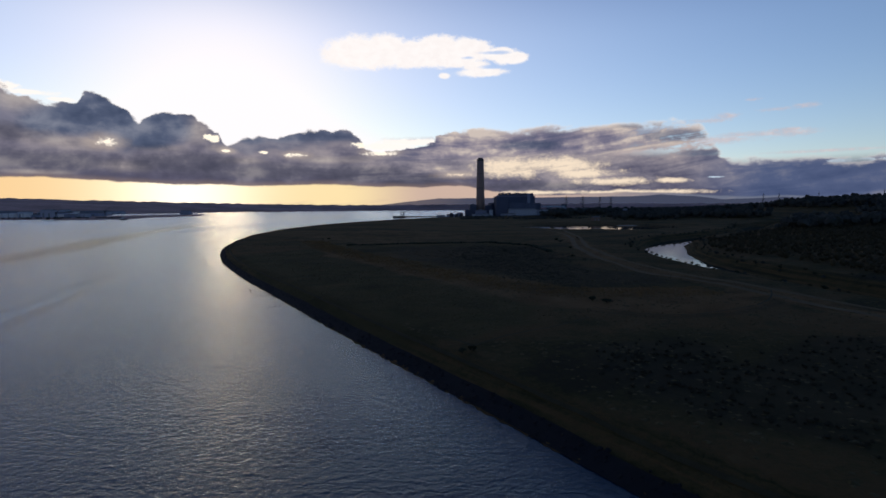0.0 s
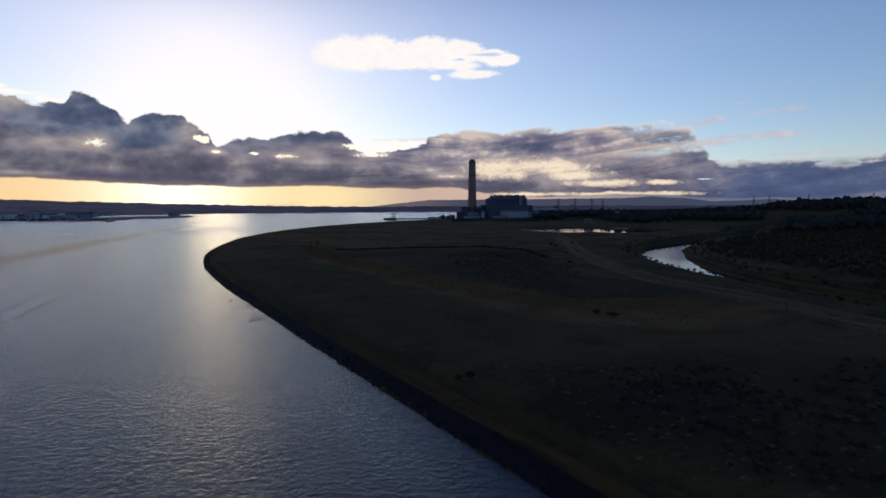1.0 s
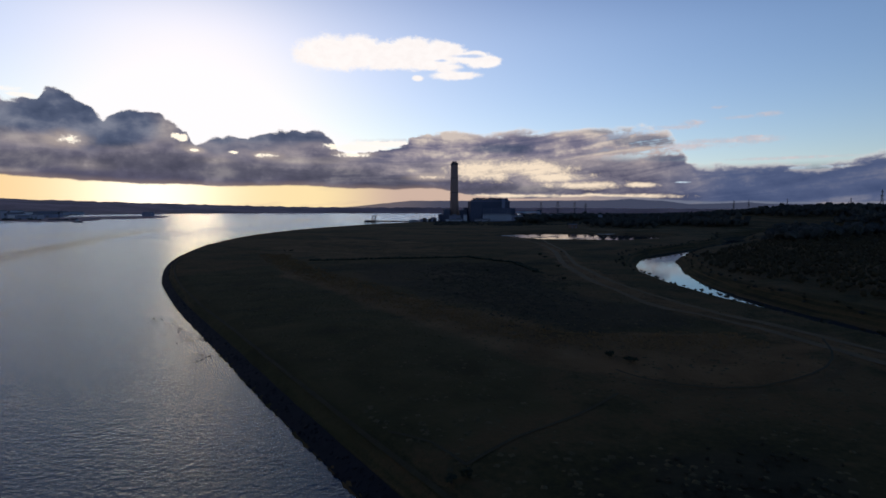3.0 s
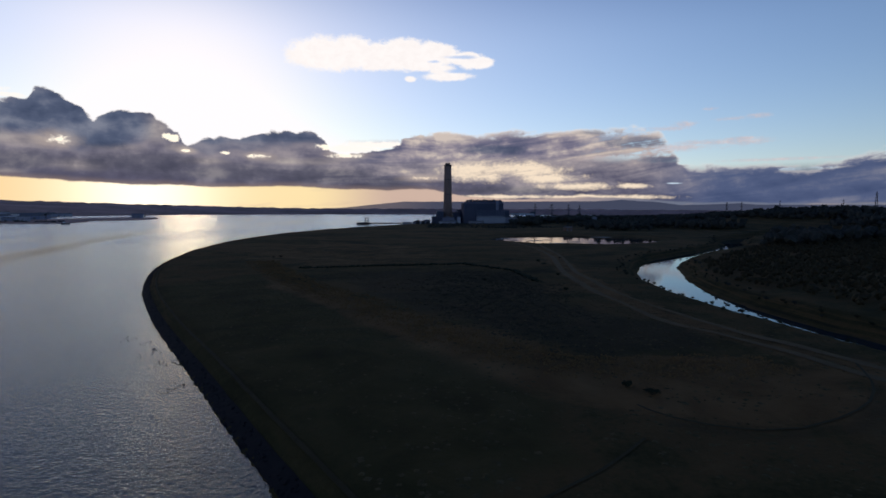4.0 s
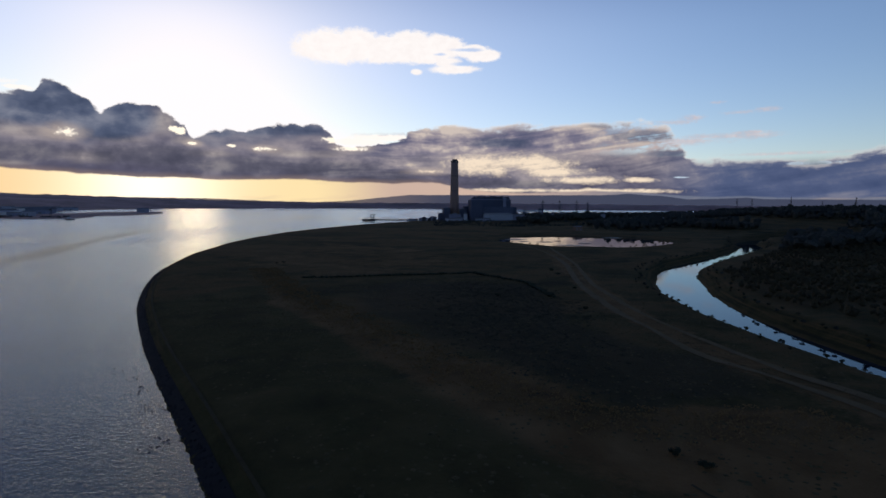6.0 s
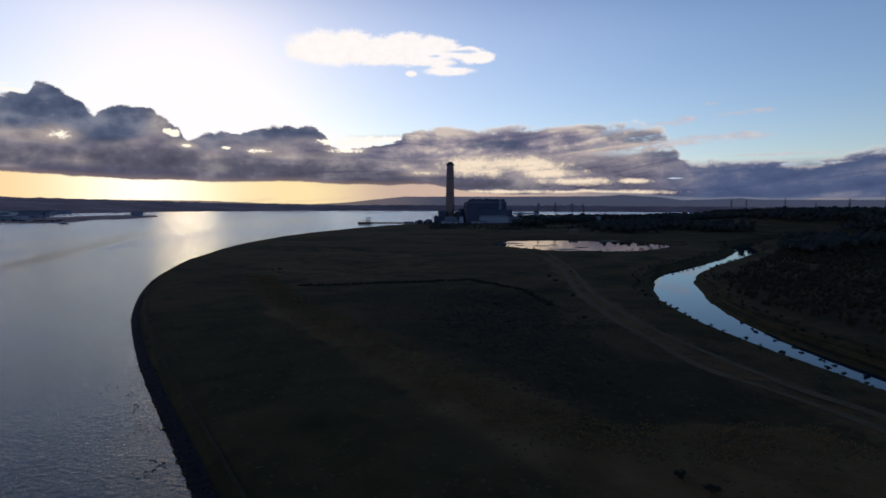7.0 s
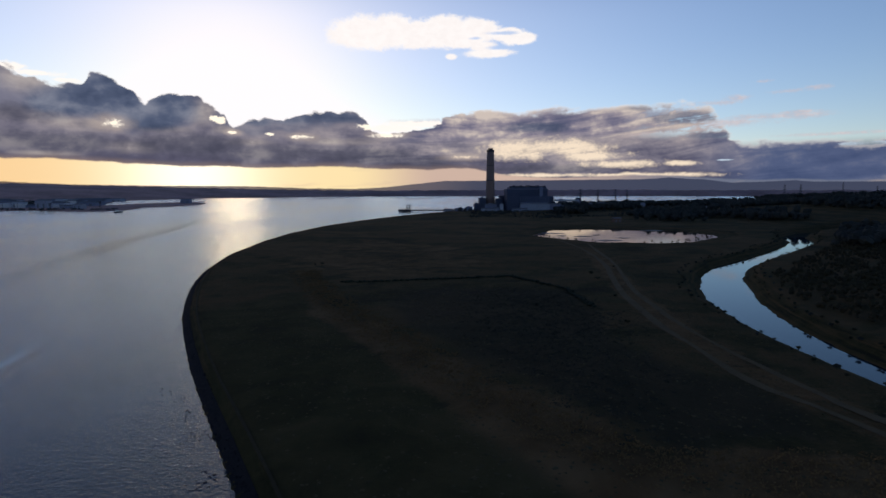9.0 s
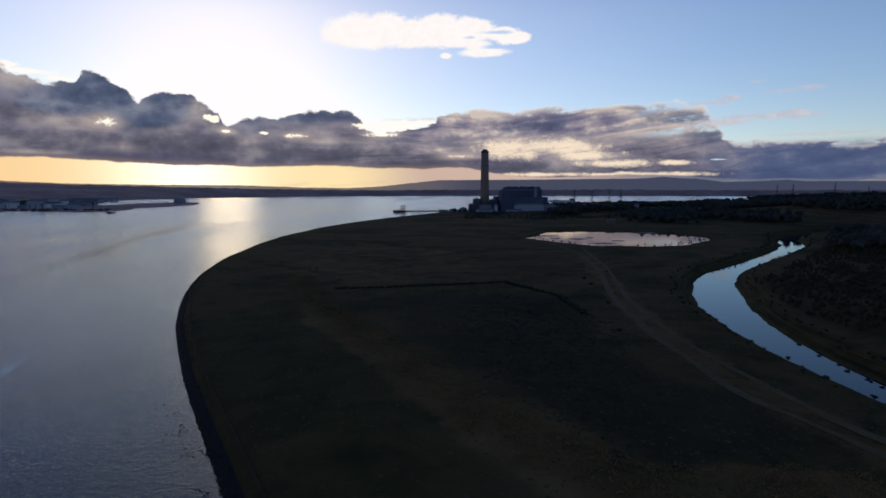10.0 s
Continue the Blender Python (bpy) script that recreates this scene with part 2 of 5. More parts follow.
    ledge = patch([(-0.199, 0.1230, 0.058, 0.0112), (-0.269, 0.1195, 0.058, 0.0122), (0.391, 0.1127, 0.060, 0.0102), (0.427, 0.0841, 0.044, 0.0061), (0.332, 0.1322, 0.048, 0.0061), (0.147, 0.1048, 0.058, 0.0092), (-0.323, 0.1141, 0.029, 0.0102)], 0.45, 0.2)
    base = patch([(-0.611, 0.0692, 0.126, 0.0173), (-0.419, 0.0713, 0.116, 0.0193), (-0.298, 0.0607, 0.126, 0.0173), (-0.138, 0.0580, 0.111, 0.0173), (-0.045, 0.0482, 0.058, 0.0112), (0.176, 0.0345, 0.116, 0.0081), (-0.635, 0.1097, 0.058, 0.0142)], 0.35, 0.2)
    shoulder = patch([(-0.575, 0.0976, 0.052, 0.0132), (-0.633, 0.1582, 0.046, 0.0244), (-0.509, 0.0653, 0.044, 0.0112), (-0.464, 0.0945, 0.043, 0.0071), (-0.404, 0.1255, 0.025, 0.0244), (-0.205, 0.0818, 0.060, 0.0081), (-0.333, 0.0778, 0.039, 0.0071), (-0.619, 0.0537, 0.048, 0.0051), (-0.157, 0.0822, 0.048, 0.0071), (-0.376, 0.0978, 0.019, 0.0081)], 0.2, 0.28)
    soft_light = k.add(0.46, k.mul(grain, 1.3))
    grey = k.mix(k.mul(shoulder, 0.75), grey, k.ramp(soft_light, [(0.1, (0.19, 0.175, 0.205)), (0.6, (0.33, 0.29, 0.295)), (1.0, (0.50, 0.44, 0.41))]))
    grey = k.mix(k.mul(base, 0.75), grey, k.ramp(soft_light, [(0.1, (0.064, 0.066, 0.098)), (0.6, (0.108, 0.106, 0.145)), (1.0, (0.23, 0.215, 0.235))]))
    grey = k.mix(k.mul(k.math("MAXIMUM", slate, k.mul(ledge, 0.8)), 0.92), grey, k.ramp(soft_light, [(0.1, (0.048, 0.068, 0.125)), (0.5, (0.084, 0.108, 0.180)), (1.0, (0.20, 0.22, 0.29))]))
    grey = k.mix(k.mul(halo, 0.55), grey, (0.66, 0.53, 0.43))
    hem = k.mul(k.sub(1.0, k.step(over_foot, 0.0, 0.011)), k.sub(1.0, right))
    grey = k.mix(k.mul(hem, 0.45), grey, (0.32, 0.23, 0.19))
    lit = k.math("POWER", near, 24.0)
    lip = k.math("SUBTRACT", 1.0, k.step(under_top, 0.0, k.add(0.005, k.mul(right, 0.009))))
    rim = k.mul(lip, k.add(k.mul(lit, 0.55), k.add(0.16, k.mul(right, 0.62))))
    grey = k.mix(rim, grey, (1.0, 0.92, 0.86))
    gold = k.mul(warm, k.step(k.add(streak, k.mul(k.sub(fine, 0.5), 0.4)), 0.12, 0.44))
    grey = k.mix(k.mul(gold, 0.95), grey, (0.96, 0.79, 0.61))
    grey = k.mix(k.mul(k.mul(lit_band, k.step(streak, 0.25, 0.6)), 0.7), grey, (0.60, 0.49, 0.47))
    grey = k.mix(slit, grey, (0.50, 0.60, 0.72))
    # the low strip of open sky under the bank
    strip = k.mix(k.step(turn, -0.70, -0.45), (0.98, 0.66, 0.34), (1.0, 0.78, 0.43))
    strip = k.mix(k.step(turn, -0.18, -0.02), strip, (0.62, 0.45, 0.37))
    strip = k.mix(k.step(turn, 0.10, 0.45), strip, (0.15, 0.17, 0.24))
    hump = k.mul(k.add(turn, 0.425), 1 / 0.10)
    hump = k.math("POWER", 2.718, k.mul(k.mul(hump, hump), -1.0))
    strip = k.mix(k.mul(hump, 0.85), strip, (1.5, 1.36, 1.10))
    strip = k.mix(k.mul(k.mul(k.step(streak, 0.52, 0.72), k.step(turn, -0.32, -0.26)), 0.40), strip, (0.62, 0.46, 0.34))
    low = k.mul(k.math("SUBTRACT", 1.0, k.step(rise, 0.055, 0.075)), k.step(turn, -1.6, -0.7))
    back = k.mix(low, clear, strip)
    # white fair-weather cloud and wisps, above the bank
    fleece = patch([(-0.138, 0.2623, 0.063, 0.0267), (-0.095, 0.2672, 0.038, 0.0267), (-0.048, 0.2621, 0.058, 0.0225), (-0.012, 0.2669, 0.048, 0.0262), (0.045, 0.2673, 0.042, 0.0206), (0.020, 0.2562, 0.055, 0.0159), (0.098, 0.2604, 0.031, 0.0112), (0.122, 0.2539, 0.024, 0.0103)], 0.85, 0.24)
    tail = patch([(0.069, 0.2306, 0.044, 0.0081), (0.003, 0.2257, 0.010, 0.0051), (0.057, 0.2432, 0.025, 0.0112), (0.102, 0.2535, 0.017, 0.0122)], 0.6, 0.3)
    rift = patch([(0.090, 0.2634, 0.031, 0.0036), (0.084, 0.2398, 0.023, 0.0041), (0.045, 0.2559, 0.012, 0.0031)], 0.3, 0.3)
    fleece = k.mul(k.math("MAXIMUM", fleece, tail), k.sub(1.0, k.mul(rift, 0.8)))
    wisp = patch([(0.459, 0.1387, 0.022, 0.006), (0.420, 0.133, 0.05, 0.005), (0.505, 0.108, 0.075, 0.005), (0.455, 0.102, 0.06, 0.007), (0.535, 0.112, 0.03, 0.003), (0.495, 0.1607, 0.016, 0.003),
                  (0.525, 0.143, 0.030, 0.004), (0.56, 0.145, 0.02, 0.004), (-0.05, 0.116, 0.05, 0.006), (0.60, 0.078, 0.10, 0.003)], 0.1, 0.7)
    puffs = patch([(-0.648, 0.172, 0.022, 0.006), (-0.618, 0.165, 0.03, 0.005), (-0.59, 0.158, 0.02, 0.004), (-0.10, 0.105, 0.04, 0.006), (-0.06, 0.113, 0.05, 0.005)], 0.4, 0.6)
    wisp = k.mul(wisp, k.step(k.add(k.mul(fine, 0.6), k.mul(streak, 0.4)), 0.34, 0.56))
    back = k.mix(k.mul(fleece, 0.95), back, k.mix(k.step(fine, 0.35, 0.65), (1.0, 0.93, 0.90), (1.04, 0.98, 0.95)))
    back = k.mix(k.mul(wisp, 0.85), back, k.mix(fine, (0.30, 0.31, 0.42), (0.88, 0.74, 0.70)))
    back = k.mix(puffs, back, (1.05, 0.98, 0.92))
    cover = k.mul(body, k.math("SUBTRACT", 1.0, holes))
    air_all = k.mix(cover, back, grey)
    bright = k.mul(k.mul(body, holes), k.add(0.35, k.mul(lit, 1.2)))
    air_all = k.mix(bright, air_all, (1.25, 1.10, 0.86))
    # far hills beyond the water
    hills = k.mix(k.step(turn, -0.45, 0.10), (0.065, 0.050, 0.060), (0.050, 0.060, 0.104))
    ridge = k.step(k.sub(k.add(hill, k.mul(k.sub(fine, 0.5), 0.0022)), rise), 0.0, 0.0012)
    seen = k.mix(k.mul(ridge, k.add(0.88, k.mul(k.step(turn, -0.04, 0.06), 0.10))), air_all, hills)
    out = k.node("ShaderNodeOutputWorld")
    paint = k.node("ShaderNodeBackground")
    k.put(seen, paint.inputs[0])
    paint.inputs[1].default_value = 1.0
    k.put(paint.outputs[0], out.inputs[0])


AIR = 0.105
make_sky()
sun = new("sun", bpy.data.lights.new("sun", "SUN"))
sun.data.energy, sun.data.angle, sun.data.color = 0.028, radians(5), (1.0, 0.66, 0.34)
sun.matrix_world = look(SUN_WAY * 3000, (0, 0, 0))


# ---------------------------------------------------------------- materials
def material(name, build):
    m = bpy.data.materials.new(name)
    m.use_nodes = True
    k = Net(m.node_tree)
    shader = k.node("ShaderNodeBsdfPrincipled")
    out = k.node("ShaderNodeOutputMaterial")
    k.put(shader.outputs[0], out.inputs[0])
    build(k, shader, k.node("ShaderNodeTexCoord").outputs["Object"])
    return m


def bump(k, shader, height, strength, distance):
    n = k.node("ShaderNodeBump")
    n.inputs["Strength"].default_value, n.inputs["Distance"].default_value = strength, distance
    k.put(height, n.inputs["Height"])
    k.put(n.outputs[0], shader.inputs["Normal"])


def stretched(k, at, sx, sy, sz=1.0, turn=0.0):
    n = k.node("ShaderNodeMapping")
    n.inputs["Scale"].default_value, n.inputs["Rotation"].default_value = (sx, sy, sz), (0, 0, turn)
    k.put(at, n.inputs["Vector"])
    return n.outputs[0]


def plain(name, colour, rough=0.8, metal=0.0, spread=0.25, scale=0.4, relief=0.0):
    """A painted or natural surface with grain at two scales."""
    def build(k, s, at):
        coarse, grain = k.noise(at, scale, 4), k.noise(at, scale * 9, 5, 0.6)
        f = k.add(k.mul(k.sub(coarse, 0.5), 1.2), k.mul(k.sub(grain, 0.5), 0.9))
        tone = k.add(1.0, k.mul(f, spread * 2))
        k.put(k.mix(1.0, colour, k.vec(tone, tone, tone), "MULTIPLY"), s.inputs["Base Color"])
        s.inputs["Roughness"].default_value, s.inputs["Metallic"].default_value = rough, metal
        s.inputs["Specular IOR Level"].default_value = 0.12
        if relief:
            bump(k, s, grain, 0.6, relief)
    return material(name, build)


def leafy(name, dark, light):
    def build(k, s, at):
        pick = k.node("ShaderNodeObjectInfo").outputs["Random"]
        isle = k.node("ShaderNodeNewGeometry").outputs["Random Per Island"]
        f = k.add(k.mul(isle, 0.6), k.add(k.mul(k.noise(at, 0.5, 3), 0.3), k.mul(pick, 0.1)))
        k.put(k.mix(f, dark, light), s.inputs["Base Color"])
        s.inputs["Roughness"].default_value = 0.9
        s.inputs["Specular IOR Level"].default_value = 0.1
    return material(name, build)


def water_surface(name, calm, tint):
    """Mirror-like water: gloss by Fresnel over a dark blue body, ruffled by wind in patches."""
    m = bpy.data.materials.new(name)
    m.use_nodes = True
    k = Net(m.node_tree)
    at = k.node("ShaderNodeTexCoord").outputs["Object"]
    swell = k.noise(stretched(k, at, 0.17, 0.30, 1, 0.55), 1.0, 3, 0.5, 0.4)
    chop = k.noise(stretched(k, at, 0.75, 1.0, 1, 0.5), 1.0, 4, 0.6, 0.3)
    ripple = k.noise(stretched(k, at, 2.0, 2.6, 1, 0.4), 1.0, 3, 0.5)
    slick = k.noise(stretched(k, at, 0.0045, 0.0016, 1, 0.9), 1.0, 4, 0.55, 0.6)
    ruffled = k.step(slick, 0.40, 0.60)
    # two wind slicks, long calm lanes on the tide
    px, py, _ = k.split(at)
    wander = k.mul(k.sub(k.noise(at, 0.02, 4, 0.6), 0.5), 26.0)
    lane = k.add(-221.0, k.add(k.mul(py, -0.4058), k.mul(k.mul(py, py), 0.000111)))
    off = k.math("ABSOLUTE", k.add(k.sub(px, lane), wander))
    calm_lane = k.mul(k.sub(1.0, k.step(off, 4.0, 30.0, 1.0)), k.mul(k.step(py, 290.0, 360.0, 0.7), k.sub(1.0, k.step(py, 850.0, 1150.0))))
    off = k.math("ABSOLUTE", k.add(k.sub(px, k.add(-155.5, k.mul(py, -0.3275))), k.mul(wander, 0.5)))
    calm_lane = k.math("MAXIMUM", calm_lane, k.mul(k.sub(1.0, k.step(k.add(off, k.mul(k.sub(chop, 0.5), 6.0)), 1.0, 8.0)), k.mul(k.step(py, 120.0, 180.0, 0.8), k.sub(1.0, k.step(py, 255.0, 300.0)))))
    ruffled = k.mul(ruffled, k.sub(1.0, calm_lane))
    gloss, body = k.node("ShaderNodeBsdfGlossy"), k.node("ShaderNodeBsdfDiffuse")
    fresnel, both, out = k.node("ShaderNodeFresnel"), k.node("ShaderNodeMixShader"), k.node("ShaderNodeOutputMaterial")
    n = k.node("ShaderNodeBump")
    if calm:
        height, n.inputs["Strength"].default_value, n.inputs["Distance"].default_value = k.add(k.mul(chop, 0.2), k.mul(ripple, 0.1)), 0.08, 0.15
        k.put(k.add(0.015, k.mul(ruffled, 0.03)), gloss.inputs["Roughness"])
    else:
        wave = k.add(k.mul(swell, 0.35), k.add(k.mul(chop, 0.9), k.mul(ripple, 0.35)))
        height, n.inputs["Strength"].default_value, n.inputs["Distance"].default_value = k.mul(k.mul(wave, k.add(0.50, k.mul(ruffled, 0.50))), k.sub(1.0, k.mul(calm_lane, 0.8))), 0.68, 0.5
        k.put(k.sub(k.add(0.14, k.mul(ruffled, 0.06)), k.mul(calm_lane, 0.09)), gloss.inputs["Roughness"])
    k.put(height, n.inputs["Height"])
    for socket in (gloss.inputs["Normal"], body.inputs["Normal"], fresnel.inputs["Normal"]):
        k.put(n.outputs[0], socket)
    gloss.inputs["Color"].default_value = (*tint, 1)
    body.inputs["Color"].default_value = (0.006, 0.020, 0.036, 1)
    fresnel.inputs["IOR"].default_value = 1.27 if calm else 1.41
    k.put(fresnel.outputs[0], both.inputs[0])
    k.put(body.outputs[0], both.inputs[1])
    k.put(gloss.outputs[0], both.inputs[2])
    k.put(both.outputs[0], out.inputs[0])
    return m


def turf(k, s, at):
    """Rough grazing: sour grass, with bracken, heather and greener sward where the cover says so."""
    wide = k.noise(stretched(k, at, 0.010, 0.014, 1, 0.6), 1.0, 5, 0.6, 0.8)
    mid = k.noise(at, 0.07, 6, 0.62, 0.5)
    fine = k.noise(at, 0.9, 5, 0.65)
    tuft = k.noise(at, 3.5, 3, 0.6)
    f = k.add(k.mul(wide, 0.75), k.add(k.mul(mid, 0.35), k.mul(k.sub(fine, 0.5), 0.25)))
    c = k.ramp(f, [(0.40, (0.034, 0.029, 0.016)), (0.48, (0.060, 0.049, 0.018)), (0.55, (0.094, 0.066, 0.026)), (0.62, (0.125, 0.075, 0.030)), (0.74, (0.150, 0.098, 0.042))])
    cover = k.node("ShaderNodeAttribute", attribute_name="cover")
    fern, heath, sward = k.split(cover.outputs["Color"])
    ragged = k.add(k.mul(k.sub(mid, 0.5), 1.3), k.mul(k.sub(fine, 0.5), 0.5))
    brown = k.ramp(mid, [(0.3, (0.125, 0.066, 0.026)), (0.5, (0.190, 0.104, 0.042)), (0.7, (0.245, 0.140, 0.060))])
    dusk = k.ramp(mid, [(0.3, (0.034, 0.028, 0.017)), (0.6, (0.056, 0.045, 0.025)), (0.75, (0.088, 0.063, 0.032))])
    green = k.ramp(mid, [(0.3, (0.040, 0.036, 0.014)), (0.5, (0.066, 0.057, 0.020)), (0.7, (0.094, 0.074, 0.028))])
    c = k.mix(k.step(k.add(sward, ragged), 0.25, 0.85, 0.75), c, green)
    c = k.mix(k.step(k.add(heath, ragged), 0.2, 1.0, 0.75), c, dusk)
    c = k.mix(k.step(k.add(fern, ragged), 0.25, 0.85, 0.85), c, brown)
    c = k.mix(k.mul(k.step(tuft, 0.5, 0.8), 0.30), c, (0.12, 0.085, 0.036))
    k.put(c, s.inputs["Base Color"])
    s.inputs["Roughness"].default_value = 1.0
    s.inputs["Specular IOR Level"].default_value = 0.05
    bump(k, s, k.add(k.mul(fine, 1.0), k.mul(tuft, 0.3)), 0.7, 0.5)


M_TURF = material("rough_grassland", turf)
M_WATER = water_surface("estuary_water", False, (0.82, 0.92, 1.0))
M_CALM = water_surface("peaty_river_water", True, (0.72, 0.86, 0.95))
M_POND = water_surface("clear_pond_water", True, (0.92, 0.88, 0.86))
M_ROCK = plain("wet_armour_stone", (0.022, 0.021, 0.022), 0.95, 0, 0.35, 0.6, 0.06)
M_TRACK = plain("gravel_track", (0.150, 0.102, 0.048), 0.95, 0, 0.3, 0.15, 0.03)
M_PATH = plain("trodden_turf", (0.066, 0.052, 0.025), 0.95, 0, 0.3, 0.3, 0.03)
M_CONCRETE = plain("weathered_concrete", (0.31, 0.21, 0.17), 0.9, 0, 0.18, 0.06)
M_DARKBAND = plain("sooty_concrete", (0.10, 0.09, 0.088), 0.9, 0, 0.2, 0.1)
M_CLAD = plain("dark_blue_cladding", (0.090, 0.103, 0.148), 0.85, 0, 0.15, 0.05)
M_CLAD2 = plain("slate_grey_cladding", (0.25, 0.27, 0.34), 0.8, 0, 0.15, 0.05)
M_PALE = plain("pale_grey_cladding", (0.46, 0.49, 0.54), 0.55, 0, 0.1, 0.06)
M_SHED = plain("weathered_pale_sheet", (0.36, 0.37, 0.42), 0.7, 0, 0.2, 0.06)
M_ROOF = plain("roof_sheet", (0.17, 0.17, 0.18), 0.7, 0, 0.15, 0.08)
M_STEEL = plain("grey_painted_steel", (0.20, 0.21, 0.22), 0.55, 0.3, 0.15, 0.6)
M_DARKSTEEL = plain("dark_steel", (0.06, 0.06, 0.065), 0.6, 0.3, 0.2, 0.6)
M_WHITE = plain("white_render", (0.72, 0.70, 0.66), 0.8, 0, 0.1, 0.3)
M_BRICK = plain("brown_brick", (0.20, 0.13, 0.10), 0.9, 0, 0.2, 0.3)
M_MUD = plain("tidal_mud", (0.05, 0.045, 0.04), 0.45, 0, 0.3, 0.05)
M_BARK = plain("bark", (0.055, 0.045, 0.035), 0.95, 0, 0.3, 2.0)
M_GORSE = leafy("gorse", (0.024, 0.031, 0.020), (0.050, 0.053, 0.028))
M_SCRUB = leafy("scrub", (0.038, 0.032, 0.019), (0.058, 0.047, 0.027))
M_LEAF = leafy("autumn_leaf", (0.042, 0.036, 0.020), (0.075, 0.058, 0.030))
M_PINE = leafy("conifer", (0.032, 0.037, 0.034), (0.070, 0.070, 0.056))
M_REED = leafy("dry_grass", (0.07, 0.055, 0.022), (0.15, 0.11, 0.05))
M_BRACKEN = leafy("dead_bracken", (0.175, 0.100, 0.038), (0.29, 0.165, 0.066))
M_HEATH = leafy("heather", (0.050, 0.046, 0.032), (0.095, 0.080, 0.050))
# land across the water: paler, redder base colour, with distance haze painted in
M_FAR = plain("far_land_with_haze", (0.48, 0.29, 0.25), 1.0, 0, 0.5, 0.004)


# ---------------------------------------------------------------- mesh helpers
class Shape:
    """Collects vertices and faces; boxes, rods, drums and lumps go into one mesh."""

    def __init__(self):
        self.v, self.f = [], []

    def take(self, verts, faces):
        n = len(self.v)
        self.v += [tuple(p) for p in verts]
        self.f += [tuple(i + n for i in face) for face in faces]
        return self

    def box(self, x0, x1, y0, y1, z0, z1, chamfer=0.0):
        c = min(chamfer, (x1 - x0) / 3, (y1 - y0) / 3)
        ring = [(x0 + c, y0), (x1 - c, y0), (x1, y0 + c), (x1, y1 - c), (x1 - c, y1), (x0 + c, y1), (x0, y1 - c), (x0, y0 + c)] if c else [(x0, y0), (x1, y0), (x1, y1), (x0, y1)]
        n = len(ring)
        verts = [(x, y, z0) for x, y in ring] + [(x, y, z1) for x, y in ring]
        return self.take(verts, [tuple(reversed(range(n))), tuple(range(n, 2 * n))] + [(i, (i + 1) % n, n + (i + 1) % n, n + i) for i in range(n)])

    def drum(self, x, y, rings, sides=16, cap=True):
        """rings: (height, radius) from below."""
        verts = [(x + r * math.cos(2 * math.pi * i / sides), y + r * math.sin(2 * math.pi * i / sides), z) for z, r in rings for i in range(sides)]
        faces = [(j * sides + i, j * sides + (i + 1) % sides, (j + 1) * sides + (i + 1) % sides, (j + 1) * sides + i) for j in range(len(rings) - 1) for i in range(sides)]
        if cap:
            faces += [tuple(reversed(range(sides))), tuple(range((len(rings) - 1) * sides, len(rings) * sides))]
        return self.take(verts, faces)

    def rod(self, a, b, r0, r1=None, sides=5):
        a, b = Vector(a), Vector(b)
        r1 = r0 if r1 is None else r1
        d = (b - a).normalized()
        u = d.orthogonal().normalized()
        w = d.cross(u)
        verts = [p + (u * math.cos(t) + w * math.sin(t)) * r for p, r in ((a, r0), (b, r1)) for t in [2 * math.pi * i / sides for i in range(sides)]]
        return self.take(verts, [tuple(reversed(range(sides))), tuple(range(sides, 2 * sides))] + [(i, (i + 1) % sides, sides + (i + 1) % sides, sides + i) for i in range(sides)])

    def lump(self, at, size, rng, rough=0.3):
        """An uneven twenty-faced lump."""
        g = (1 + 5 ** 0.5) / 2
        base = [(-1, g, 0), (1, g, 0), (-1, -g, 0), (1, -g, 0), (0, -1, g), (0, 1, g), (0, -1, -g), (0, 1, -g), (g, 0, -1), (g, 0, 1), (-g, 0, -1), (-g, 0, 1)]
        faces = [(0, 11, 5), (0, 5, 1), (0, 1, 7), (0, 7, 10), (0, 10, 11), (1, 5, 9), (5, 11, 4), (11, 10, 2), (10, 7, 6), (7, 1, 8), (3, 9, 4), (3, 4, 2), (3, 2, 6), (3, 6, 8), (3, 8, 9), (4, 9, 5), (2, 4, 11), (6, 2, 10), (8, 6, 7), (9, 8, 1)]
        t = rng.uniform(0, math.pi)
        c, s = math.cos(t), math.sin(t)
        verts = []
        for x, y, z in base:
            q = 0.526 * (1 + rng.uniform(-rough, rough))
            verts.append((at[0] + (x * c - y * s) * q * size[0], at[1] + (x * s + y * c) * q * size[1], at[2] + z * q * size[2]))
        return self.take(verts, faces)

    def sprays(self, at, size, count, leaf, rng):
        """Leaf sprays: small bent diamonds scattered through an oval."""
        for _ in range(count):
            d = Vector((rng.gauss(0, 1), rng.gauss(0, 1), rng.gauss(0, 1))).normalized() * rng.uniform(0.55, 1.0)
            p = Vector((at[0] + d.x * size[0], at[1] + d.y * size[1], at[2] + d.z * size[2]))
            u = Vector((rng.gauss(0, 1), rng.gauss(0, 1), rng.gauss(0, 0.6))).normalized() * leaf * rng.uniform(0.6, 1.3)
            w = u.orthogonal().normalized() * leaf * rng.uniform(0.35, 0.7)
            up = Vector((0, 0, leaf * 0.3))
            self.take([p - u, p + w + up, p + u, p - w + up], [(0, 1, 3), (1, 2, 3)])
        return self

    def mesh(self, name, mat, smooth=False):
        me = bpy.data.meshes.new(name)
        me.from_pydata(self.v, [], self.f)
        me.materials.append(mat)
        if smooth:
            me.polygons.foreach_set("use_smooth", [True] * len(me.polygons))
        me.update()
        return me


